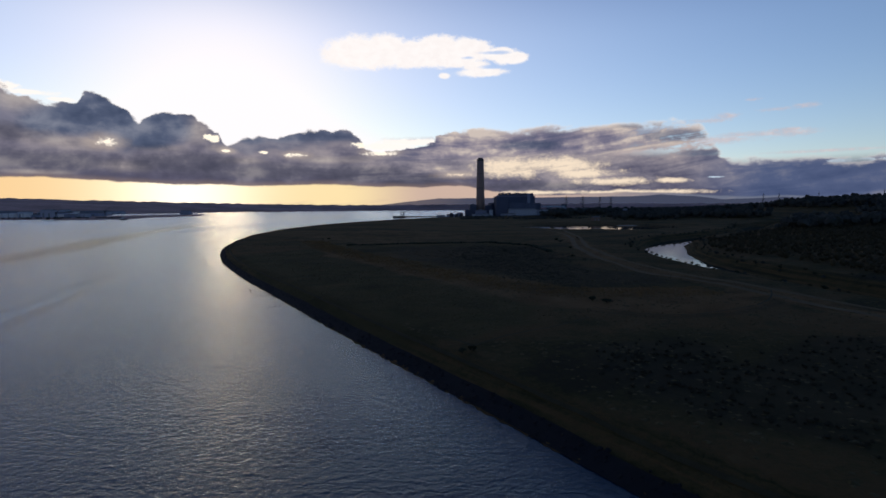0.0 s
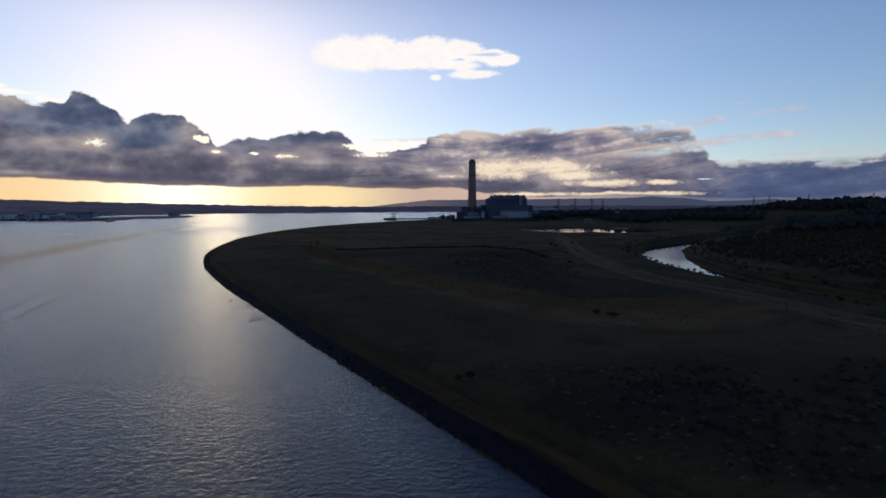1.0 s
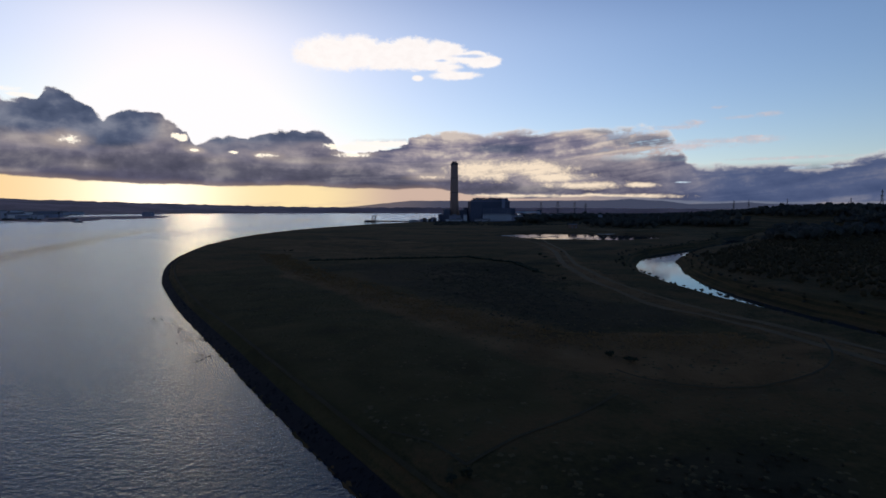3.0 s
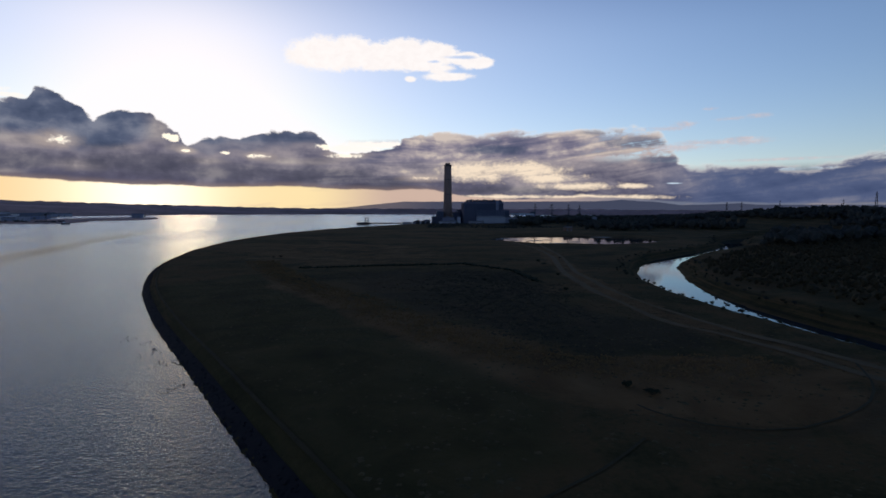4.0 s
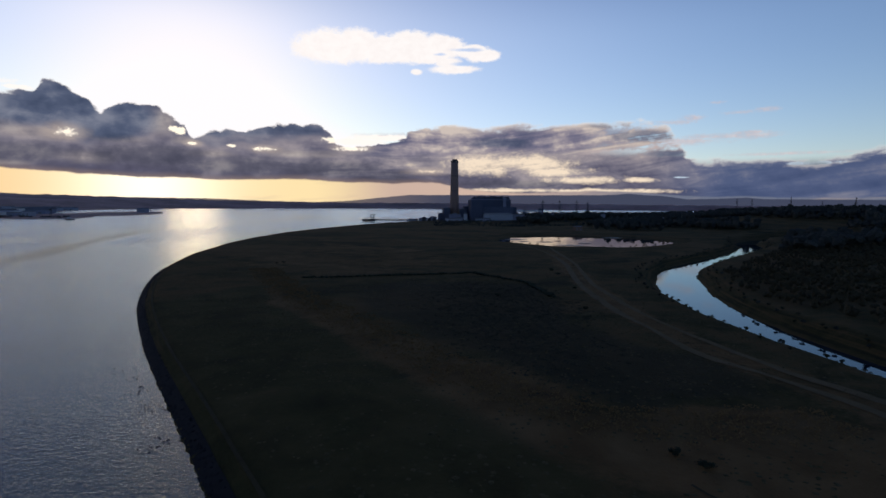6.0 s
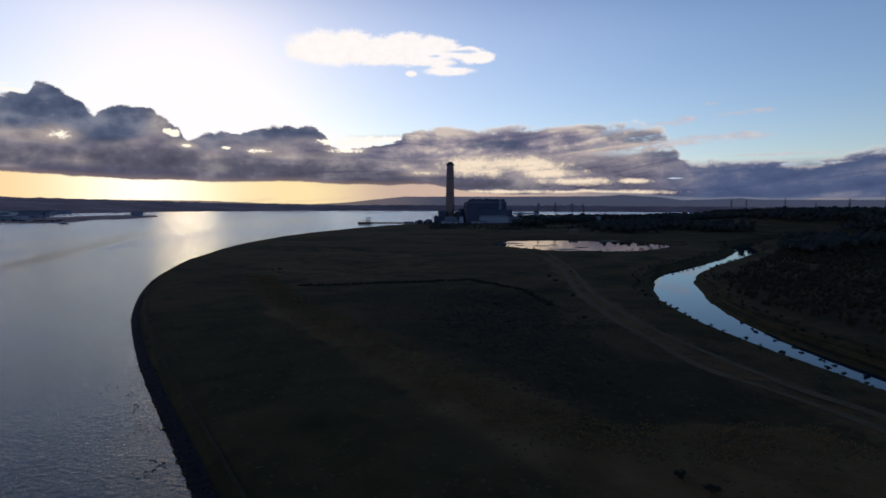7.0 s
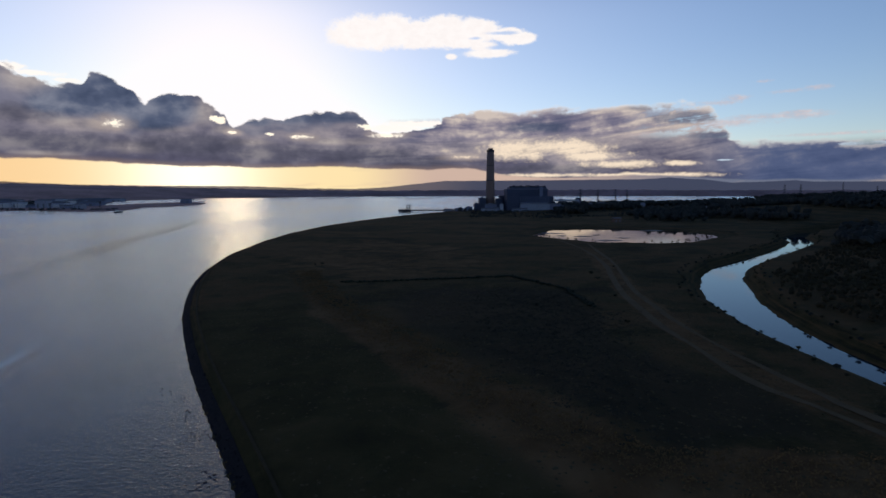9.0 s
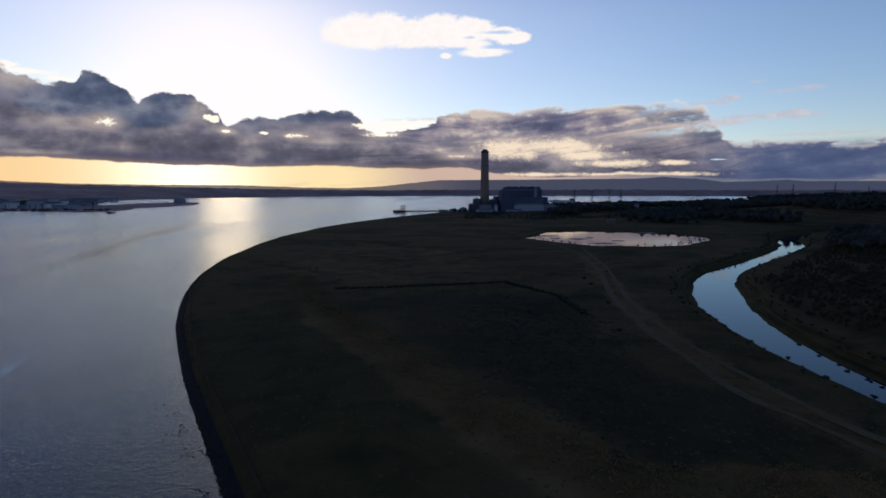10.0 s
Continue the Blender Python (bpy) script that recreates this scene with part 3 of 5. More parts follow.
def part(name, shape, mat, parent, label="", smooth=False):
    ob = new(name, shape.mesh(name, mat, smooth))
    ob.parent = parent
    if label:
        tagged(ob, label)
    return ob


def single(name, shape, mat, label, category, kind="", group="", smooth=False):
    return tagged(new(name, shape.mesh(name, mat, smooth)), label, category, group, kind)


def thing(name, at, label, category, group="", kind="", turn=0.0):
    ob = new(name)
    ob.matrix_world = pose(*at, 0, 0, turn)
    return tagged(ob, label, category, group, kind)


# ---------------------------------------------------------------- the lie of the land
COAST = [(900, -1500), (330, -420), (120, -160), (20, -35), (-28, 20), (-63.7, 60), (-88.1, 100), (-117.4, 150), (-145.7, 199.6), (-179.7, 259.2), (-214.9, 329), (-243.3, 399.2),
         (-265.3, 469.5), (-284, 560), (-294, 670), (-296, 760), (-284, 900), (-252, 1050), (-207, 1200), (-150, 1330), (-112, 1420), (-88, 1500),
         (-50, 1580), (60, 1660), (260, 1740), (600, 1880), (1000, 2120), (1600, 2600), (2600, 3300), (4600, 4300), (9000, 6000)]
RIVER = [(330, -330, 9), (150, -60, 9), (80, 60, 9), (47, 140, 6.5), (32, 200, 6.5), (28.5, 245, 6.6), (28, 275, 7.3), (29.5, 300, 8.2), (34, 330, 9.2), (42, 365, 11.2),
         (54, 397, 12), (71, 437, 10.5), (97, 478, 9.5), (124, 508, 7), (162, 548, 6.5), (224, 617, 7), (262, 667, 10), (285, 720, 11), (330, 775, 6), (430, 830, 4)]
POND = [(-6, 742), (20, 800), (42, 845), (87, 858), (146, 842), (196, 806), (212, 748), (200, 712), (145, 652), (97, 636), (57, 640), (24, 682)]


def along(points, px, py):
    """Distance from every point to a broken line, the side it lies on, and how far along."""
    best = np.full(px.shape, 1e12)
    side, run = np.zeros(px.shape), np.zeros(px.shape)
    for i in range(len(points) - 1):
        ax, ay = points[i][:2]
        bx, by = points[i + 1][:2]
        dx, dy = bx - ax, by - ay
        t = np.clip(((px - ax) * dx + (py - ay) * dy) / (dx * dx + dy * dy), 0, 1)
        d = (px - ax - t * dx) ** 2 + (py - ay - t * dy) ** 2
        nearer = d < best - 1e-9
        best = np.where(nearer, d, best)
        side = np.where(nearer, dx * (py - ay) - dy * (px - ax), side)
        run = np.where(nearer, i + t, run)
    return np.sqrt(best), side, run


def inside(points, px, py):
    odd = np.zeros(px.shape, bool)
    for (ax, ay), (bx, by) in zip(points, points[1:] + points[:1]):
        odd ^= ((ay > py) != (by > py)) & (px < (bx - ax) * (py - ay) / (by - ay + 1e-12) + ax)
    return odd


def rolling(px, py, size, seed):
    """A few crossing sine swells: cheap, repeatable unevenness between -1 and 1."""
    r = random.Random(seed)
    out = np.zeros(px.shape)
    for i in range(6):
        a, f, p = r.uniform(0, math.pi), r.uniform(0.6, 1.7) / size, r.uniform(0, 6.3)
        out += np.sin((px * math.cos(a) + py * math.sin(a)) * f * 6.283 + p + 1.3 * np.sin((px * math.sin(a) - py * math.cos(a)) * f * 3.1 + p))
    return out / 6


def ramp_up(v, a, b):
    t = np.clip((v - a) / (b - a), 0, 1)
    return t * t * (3 - 2 * t)


def land_height(px, py):
    px, py = np.asarray(px, float), np.asarray(py, float)
    d, side, _ = along(COAST, px, py)
    s = np.where(side < 0, d, -d) + 0.45 * rolling(px, py, 22, 3)
    z = np.where(s < 0, np.maximum(-4, s * 0.16), 3.7 * ramp_up(s, -1.0, 7.5))
    z = z + ramp_up(s, 6, 30) * (0.5 + 0.7 * rolling(px, py, 120, 5) + 0.28 * rolling(px, py, 24, 6) + 0.10 * rolling(px, py, 7, 7))
    z = z + ramp_up(s, 40, 200) * 0.6
    z = z + 30 * np.exp(-((px - 660) / 210) ** 2 - ((py - 1010) / 330) ** 2) + 26 * np.exp(-((px - 1300) / 520) ** 2 - ((py - 1900) / 420) ** 2)
    z = z + 8 * np.exp(-((px - 360) / 220) ** 2 - ((py - 1420) / 180) ** 2) + 22 * np.exp(-((px - 2600) / 900) ** 2 - ((py - 2300) / 700) ** 2)
    dr, _, run = along(RIVER, px, py)
    width = np.interp(run, range(len(RIVER)), [r[2] for r in RIVER])
    e = dr - width + 0.8 * rolling(px, py, 15, 9)
    z = np.where(s > 0, np.minimum(z, -1.6 + 1.6 * ramp_up(e, -6, 0) + np.maximum(0, 4.2 * ramp_up(e, 0, 9)) + np.maximum(0, e - 9) * 0.5), z)
    pd, _, _ = along(POND + POND[:1], px, py)
    pd = np.where(inside(POND, px, py), -pd, pd) + 2.0 * rolling(px, py, 26, 11)
    z = np.minimum(z, 1.0 + 1.4 * ramp_up(pd, -5, 1) + np.maximum(0, 1.4 * ramp_up(pd, 1, 18)) + np.maximum(0, pd - 16) * 0.4)
    return z, s, e, pd


def ground_z(x, y):
    return float(land_height([x], [y])[0][0])


def spread(fine0, fine1, step, out0, out1, grow):
    """Grid lines: even in the middle, wider and wider outside."""
    mid = list(np.arange(fine0, fine1 + 0.01, step))
    lo, d = [], step
    while not lo or lo[-1] > out0:
        d *= grow
        lo.append((lo[-1] if lo else fine0) - d)
    hi, d = [], step
    while not hi or hi[-1] < out1:
        d *= grow
        hi.append((hi[-1] if hi else fine1) + d)
    return np.array(lo[::-1] + mid + hi)


def grid_sheet(name, xs, ys, heights, keep, mat, label, category):
    gx, gy = np.meshgrid(xs, ys)
    nx, ny = len(xs), len(ys)
    me = bpy.data.meshes.new(name)
    i = (np.arange(ny - 1)[:, None] * nx + np.arange(nx - 1)[None, :])
    quads = np.stack([i, i + 1, i + 1 + nx, i + nx], -1)[keep[:-1, :-1] | keep[1:, 1:] | keep[:-1, 1:] | keep[1:, :-1]].reshape(-1, 4)
    used = np.unique(quads)
    index = np.full(nx * ny, -1)
    index[used] = np.arange(len(used))
    verts = np.stack([gx.ravel(), gy.ravel(), heights.ravel()], -1)[used]
    me.from_pydata(verts.tolist(), [], index[quads].tolist())
    me.polygons.foreach_set("use_smooth", [True] * len(me.polygons))
    me.materials.append(mat)
    me.update()
    return tagged(new(name, me), label, category, kind="structure")


xs, ys = spread(-330, 230, 2.5, -400, 5200, 1.035), spread(40, 560, 2.5, -1500, 5200, 1.022)
gx, gy = np.meshgrid(xs, ys)
gz, gs, ge, gp = land_height(gx, gy)
ground = grid_sheet("ground", xs, ys, gz, gs > -30, M_TURF, "dark rough grassland and scrub of a low reclaimed headland", "ground")

BAND = [(-168, 362), (-132, 308), (-112, 278), (-93, 245), (-77, 227), (-67, 213), (-61, 198), (-54, 189), (-38, 196), (-24, 192), (-15, 185), (-6, 176),
        (-14, 160), (-29, 151), (-41, 151), (-57, 158), (-65, 164), (-73, 172), (-80, 185), (-89, 198), (-107, 233), (-126, 268), (-155, 316)]
HOLLOW = [(-128, 354), (-101, 377), (-34, 366), (-42, 272), (-33, 249), (-19, 233), (-12, 209), (-23, 197), (-36, 199), (-53, 191), (-65, 213), (-83, 244), (-113, 292)]
UPLAND = [(-228, 504), (-189, 674), (-75, 585), (-65, 455), (-102, 412), (-167, 410), (-181, 390)]
SWARD = [(-202, 318), (-180, 376), (-126, 268), (-107, 230), (-81, 181), (-70, 164), (-72, 140), (-100, 128), (-128, 150), (-140, 182), (-166, 230)]
GORSE = [(-72, 109), (-66, 122), (-52, 126), (-43, 124), (-46, 110), (-25, 128), (-8, 126), (-20, 100), (-37, 90), (-50, 75), (-63, 86)]


def plot(outline, px, py, soft):
    """One inside an outline, falling to nothing over a few metres outside."""
    d, _, _ = along(outline + outline[:1], px, py)
    return ramp_up(np.where(inside(outline, px, py), d, -d) + 0.5 * soft * rolling(px, py, 30, 48), -soft, soft)


def lay_cover():
    co = np.empty(len(ground.data.vertices) * 3)
    ground.data.vertices.foreach_get("co", co)
    x, y = co.reshape(-1, 3)[:, :2].T
    verge = 1 - ramp_up(along(RIVER_BANK, x, y)[0], 3, 12)
    fern = np.maximum(np.maximum(plot(BAND, x, y, 6), 0.55 * plot(UPLAND, x, y, 20)), 0.75 * verge)
    heath = np.maximum(plot(HOLLOW, x, y, 8), 0.9 * plot(GORSE, x, y, 4))
    heath = np.maximum(heath, 0.6 * (1 - ramp_up(along(LOOP_EDGE, x, y)[0], 1.0, 4.0)))
    layer = ground.data.attributes.new("cover", "FLOAT_COLOR", "POINT")
    layer.data.foreach_set("color", np.stack([fern, heath, plot(SWARD, x, y, 8), np.ones_like(x)], -1).astype(np.float32).ravel())


RIVER_BANK = [(8, 130), (-8, 205), (-13, 240), (-15, 290), (-11, 352), (6, 466), (20, 560)]
LOOP_EDGE = [(-54, 153), (-42, 147), (-26, 150), (-8, 164), (5, 189)]
lay_cover()

deep = Shape().take([(-9000, -9000, 0), (9000, -9000, 0), (9000, 9000, 0), (-9000, 9000, 0)], [(0, 1, 2, 3)])
single("water", deep, M_WATER, "broad rippled estuary reflecting the bright evening sky", "water", "structure")


def ribbon(points, lift, rise=None, across=4):
    """A strip through (x, y, half width); its height follows rise(x, y), or stays at lift."""
    sh, n = Shape(), len(points)
    fine = []
    for i in range(n - 1):
        p = [Vector(points[max(0, min(n - 1, i + o))]) for o in (-1, 0, 1, 2)]
        steps = max(2, int((p[2].xy - p[1].xy).length / 6))
        for j in range(steps):
            t = j / steps
            fine.append(0.5 * (2 * p[1] + (p[2] - p[0]) * t + (2 * p[0] - 5 * p[1] + 4 * p[2] - p[3]) * t * t + (3 * p[1] - p[0] - 3 * p[2] + p[3]) * t ** 3))
    fine.append(Vector(points[-1]))
    flat = []
    for i, p in enumerate(fine):
        d = (fine[min(i + 1, len(fine) - 1)] - fine[max(i - 1, 0)]).xy.normalized()
        flat += [(p.x - d.y * p.z * o, p.y + d.x * p.z * o) for o in np.linspace(-1, 1, across)]
    high = rise(*np.array(flat).T)[0] if rise else np.zeros(len(flat))
    verts = [(x, y, lift + float(h)) for (x, y), h in zip(flat, high)]
    n = across
    return sh.take(verts, [(n * i + j, n * i + j + n, n * i + j + n + 1, n * i + j + 1) for i in range(len(fine) - 1) for j in range(n - 1)])


single("river_water", ribbon([(x, y, w + 9) for x, y, w in RIVER], 0.12), M_CALM, "still narrow tidal river winding between low banks", "water", "structure", smooth=True)
pond_face = Shape().take([(104 + (x - 104) * 1.09, 742 + (y - 742) * 1.07, 1.55) for x, y in reversed(POND)], [tuple(range(len(POND)))])
single("pond_water", pond_face, M_POND, "shallow lagoon pond mirroring the pale sky", "water", "structure")

# the stone facing of the sea bank, a smooth apron under the loose stones
apron = [(x + 1.1 * 0.86, y + 1.1 * 0.5, 1.5) for x, y in COAST[2:21]]
single("bank_facing", ribbon(apron, 0.22, land_height, 9), M_ROCK, "dark stone facing along the foot of the sea bank", "sea wall", "structure", smooth=True)

# tracks: one on the sea bank, a pair of wheel tracks beside the river, a loop and two spurs in the middle
SEA_PATH = [(x + 5.4 * 0.86, y + 5.4 * 0.5, 0.32) for x, y in COAST[2:15]]
LOW_TRACK = [(x, y, 1.3 + 0.4 * math.sin(y * 0.11)) for x, y in ((52, 20), (8, 130), (-9, 201), (-13, 215), (-18, 235), (-19, 270), (-19, 299), (-15, 352), (-5, 410), (6, 466), (14, 559), (10, 640))]
RIVER_TRACK = [(x, y, 1.2 + 0.4 * math.sin(y * 0.13)) for x, y in ((60, 20), (18, 130), (-4, 207), (-6, 220), (-8, 241), (-11, 276), (-11, 311), (-7, 359), (2, 410), (13, 466), (22, 540), (30, 610))]
LOOP = [(-56, 163, 0.25), (-53, 156, 0.25), (-42, 150, 0.25), (-27, 153, 0.25), (-10, 166, 0.25), (3, 189, 0.25), (0, 201, 0.25)]
SPUR = [(-89, 123, 0.28), (-82, 130, 0.28), (-71, 138, 0.26), (-61, 148, 0.25)]
SHORT = [(-99, 134, 0.25), (-93, 130, 0.25), (-89, 123, 0.25)]
TRACKS = [SEA_PATH, LOW_TRACK, RIVER_TRACK, LOOP, SPUR, SHORT]
LABELS = ["narrow trodden path along the top of the sea bank", "worn earth track below the river embankment", "pale gravel track running beside the river bank", "faint worn loop path across the rough grass", "faint trodden spur leading to the sea bank", "short trodden path through the grass"]
for pts, label in zip(TRACKS, LABELS):
    single("track", ribbon(pts, 0.10, land_height), M_TRACK if pts in (LOW_TRACK, RIVER_TRACK) else M_PATH, label, "track", "structure", smooth=True)


# ---------------------------------------------------------------- far shore and port
def far_shore():
    """The opposite shore, dark and low, rising to a wooded ridge towards the port side."""
    turns = np.linspace(-0.95, 0.95, 260)
    shore = np.interp(turns, [-0.95, -0.66, -0.5, -0.40, -0.25, -0.10, 0.1, 0.4, 0.95], [2900, 3100, 3500, 4050, 4350, 4600, 4640, 4600, 4600])
    crest = np.interp(turns, [-0.95, -0.66, -0.54, -0.45, -0.365, -0.18, -0.05, 0.25, 0.5, 0.95], [120, 103, 88, 76, 66, 48, 47, 48, 42, 40])
    rng = random.Random(8)
    verts, faces = [], []
    for a, r, c in zip(turns, shore, crest):
        for u, h in ((-0.02, -3), (0, 0.5), (0.02, 5), (0.2, 0.20), (0.45, 0.5), (0.72, 0.8), (0.93, 1.0), (1.0, 0.85)):
            d = r + (4850 - r) * u if r + 60 < 4850 else r + 120 * u
            z = h if u < 0.1 else c * h + rng.uniform(-1, 1) * (1.5 + 2.5 * h)
            verts.append((-95 + d * math.sin(a), 50 + d * math.cos(a), z))
    n = 8
    for i in range(len(turns) - 1):
        faces += [(n * i + j, n * i + n + j, n * i + n + j + 1, n * i + j + 1) for j in range(n - 1)]
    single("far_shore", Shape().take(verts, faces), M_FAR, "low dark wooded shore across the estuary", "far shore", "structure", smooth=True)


far_shore()


def flat_land(name, outline, top, label):
    """A low quay or spit: a slab with a sloping stone edge."""
    n = len(outline)
    cx, cy = sum(p[0] for p in outline) / n, sum(p[1] for p in outline) / n
    rings = [[(cx + (x - cx) * s, cy + (y - cy) * s, z) for x, y in outline] for s, z in ((1.0, -2.0), (0.995, 1.0), (0.985, top), (0.5, top + 0.6))]
    verts = [p for ring in rings for p in ring]
    faces = [(j * n + i, j * n + (i + 1) % n, (j + 1) * n + (i + 1) % n, (j + 1) * n + i) for j in range(3) for i in range(n)] + [tuple(range(3 * n, 4 * n))]
    # quay and spit share the far-shore colour, haze included
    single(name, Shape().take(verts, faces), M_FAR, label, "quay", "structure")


flat_land("port_ground", [(-3600, 1500), (-2000, 1560), (-1420, 1640), (-1290, 1625), (-1240, 1650), (-1120, 1580), (-1033, 1563), (-1000, 1640), (-1020, 1775), (-1290, 1840), (-1420, 2150), (-1650, 2700), (-2000, 3050), (-3600, 3050)],
          3.5, "dark flat dock land reaching into the estuary")
flat_land("breakwater", [(-1340, 1846), (-1100, 1790), (-1085, 1884), (-1035, 1993), (-1030, 2196), (-1078, 2361), (-1112, 2430), (-1171, 2500), (-1250, 2530), (-1285, 2429), (-1298, 2278), (-1300, 2120)],
          3.2, "low dark breakwater running out from the docks")


def shed(at, wide, deep, tall, mat, label, group="sheds and stores of the port", turn=0.0, name="shed"):
    """A gabled or flat store with a roof that oversails and big doors."""
    t = thing(name, at, label, "building", group, turn=turn)
    part("wall", Shape().box(-wide / 2, wide / 2, -deep / 2, deep / 2, 0, tall), mat, t)
    e, r = 0.6, tall + wide * 0.06 + 0.5
    verts = [(-wide / 2 - e, -deep / 2 - e, tall), (wide / 2 + e, -deep / 2 - e, tall), (wide / 2 + e, deep / 2 + e, tall), (-wide / 2 - e, deep / 2 + e, tall),
             (-wide / 2 - e, 0, r), (wide / 2 + e, 0, r)]
    roof = part("roof", Shape().take(verts, [(0, 1, 5, 4), (2, 3, 4, 5), (0, 4, 3), (1, 2, 5), (3, 2, 1, 0)]), M_ROOF, t, "ribbed grey sheet roof")
    part("ridge_cap", Shape().box(-wide / 2 - e, wide / 2 + e, -0.4, 0.4, r - 0.15, r + 0.2), M_STEEL, roof)
    for i in range(2):
        x = (-0.25 + 0.5 * i) * wide
        part("door", Shape().box(x - wide * 0.07, x + wide * 0.07, -deep / 2 - 0.25, -deep / 2 + 0.1, 0, tall * 0.6), M_STEEL, t)
    return t


def tank(at, radius, tall, label):
    t = thing("storage_tank", at, label, "storage tank", "tanks of the port")
    part("shell", Shape().drum(0, 0, [(0, radius), (tall, radius)], 24), M_WHITE, t, smooth=False)
    lid = part("roof", Shape().drum(0, 0, [(tall, radius * 1.01), (tall + 0.4, radius * 1.01), (tall + radius * 0.15, 0.4)], 24), M_PALE, t)
    part("vent", Shape().drum(0, 0, [(tall + radius * 0.15, 0.35), (tall + radius * 0.15 + 1.0, 0.35)], 8), M_STEEL, lid)
    part("ladder", Shape().box(-0.5, 0.5, -radius - 0.5, -radius, 0, tall + 1), M_STEEL, t)
    return t


rng = random.Random(21)
for i in range(46):
    y = 1690 + 22 * i + rng.uniform(-30, 30)
    x = -1150 - max(0, y - 1700) * 0.45 - rng.uniform(10, 120) - rng.random() ** 2 * 700
    w, d, h = rng.uniform(26, 80), rng.uniform(20, 34), rng.uniform(7, 16)
    pale = rng.random() < 0.6
    shed((x, y, 3.5), w, d, h, M_SHED if pale else M_CLAD2, "long pale grey port shed on the dock" if pale else "long slate grey port shed on the dock", turn=rng.uniform(-8, 8))
for i in range(7):
    x = -1230 - 45 * i - rng.uniform(0, 20)
    tank((x, 1770 + 6 * i + rng.uniform(-25, 15), 3.8), rng.uniform(9, 16), rng.uniform(9, 16), "white cylindrical storage tank on the dock")
for x, y, w, h, m in ((-1290, 1742, 34, 22, M_SHED), (-1390, 1780, 30, 17, M_PALE), (-1150, 1690, 22, 12, M_SHED), (-1128, 2300, 34, 15, M_CLAD2), (-1420, 2010, 26, 22, M_PALE), (-1360, 1960, 30, 17, M_WHITE)):
    shed((x, y, 3.8), w, 26, h, m, "tall slate grey store on the breakwater" if m is M_CLAD2 else "tall pale grain store on the dock", name="grain_store")


def crane(at, tall, label):
    t = thing("dock_crane", at, label, "crane", "dock cranes")
    part("tower", Shape().rod((-2.5, 0, 0), (-1, 0, tall * 0.6), 0.6).rod((2.5, 0, 0), (1, 0, tall * 0.6), 0.6).box(-2, 2, -2, 2, tall * 0.55, tall * 0.7), M_DARKSTEEL, t)
    part("jib", Shape().rod((0, 0, tall * 0.65), (tall * 0.5, 0, tall), 0.5, 0.25), M_DARKSTEEL, t)
    return t


for x, y, h in ((-1060, 1640, 30), (-1180, 1612, 24), (-1120, 2345, 24), (-1500, 1690, 40)):
    crane((x, y, 3.6), h, "slim dark dock crane by the water")

# the trees on the dock land and the ridge behind it
dock_wood = Shape()
for i in range(900):
    if rng.random() < 0.45:
        x, y = rng.uniform(-2300, -1010), 0
        y = rng.uniform(1600, 1650) if x < -1260 else rng.uniform(1585, 1640)
        z, s = 3, rng.uniform(1.2, 3.0)
    else:
        y, z, s = rng.uniform(1820, 2900), 3, rng.uniform(2.5, 6)
        x = -1330 - (y - 1840) * 0.42 - rng.uniform(0, 500)
    dock_wood.lump((x, y, z + s * 0.6), (s * 1.6, s * 1.3, s), rng)
single("dock_scrub", dock_wood, M_PINE, "dark scrub and trees fringing the dock land", "trees", "stuff")


def boat(at, size, label, turn=0):
    t = thing("boat", at, label, "boat", turn=turn)
    verts = [(-size, -size * 0.22, 0.0), (size * 0.7, -size * 0.24, 0), (size * 1.1, 0, 0), (size * 0.7, size * 0.24, 0), (-size, size * 0.22, 0)]
    top = [(-size * 1.05, -size * 0.28, size * 0.3), (size * 0.75, -size * 0.3, size * 0.32), (size * 1.3, 0, size * 0.42), (size * 0.75, size * 0.3, size * 0.32), (-size * 1.05, size * 0.28, size * 0.3)]
    part("hull", Shape().take([(x, y, z - 0.3) for x, y, z in verts] + top, [(4, 3, 2, 1, 0), (5, 6, 7, 8, 9)] + [(i, (i + 1) % 5, 5 + (i + 1) % 5, 5 + i) for i in range(5)]), M_DARKSTEEL, t, "dark painted hull")
    part("wheelhouse", Shape().box(-size * 0.55, size * 0.05, -size * 0.18, size * 0.18, size * 0.3, size * 0.75, 0.2), M_WHITE, t, "pale wheelhouse")
    part("mast", Shape().rod((-size * 0.2, 0, size * 0.7), (-size * 0.2, 0, size * 1.3), size * 0.03), M_STEEL, t)
    return t


boat((-922, 1488, 0), 9, "small dark moored boat on open water", 12)
buoy = thing("buoy", (-1005, 2490, 0), "small dark navigation buoy afloat", "buoy")
part("float", Shape().drum(0, 0, [(-0.5, 2.4), (1.2, 2.6), (1.8, 1.2)], 14), M_DARKSTEEL, buoy)
part("mast", Shape().drum(0, 0, [(1.8, 0.9), (6.0, 0.35), (6.2, 0.9), (7.4, 0.2)], 8), M_DARKSTEEL, buoy)


# ---------------------------------------------------------------- power station
def panelled(x0, x1, y, z0, z1, count, proud=0.25):
    """Upright cladding ribs along a front."""
    sh = Shape()
    for i in range(count + 1):
        x = x0 + (x1 - x0) * i / count
        sh.box(x - 0.35, x + 0.35, y - proud, y + 0.1, z0, z1)
    return sh


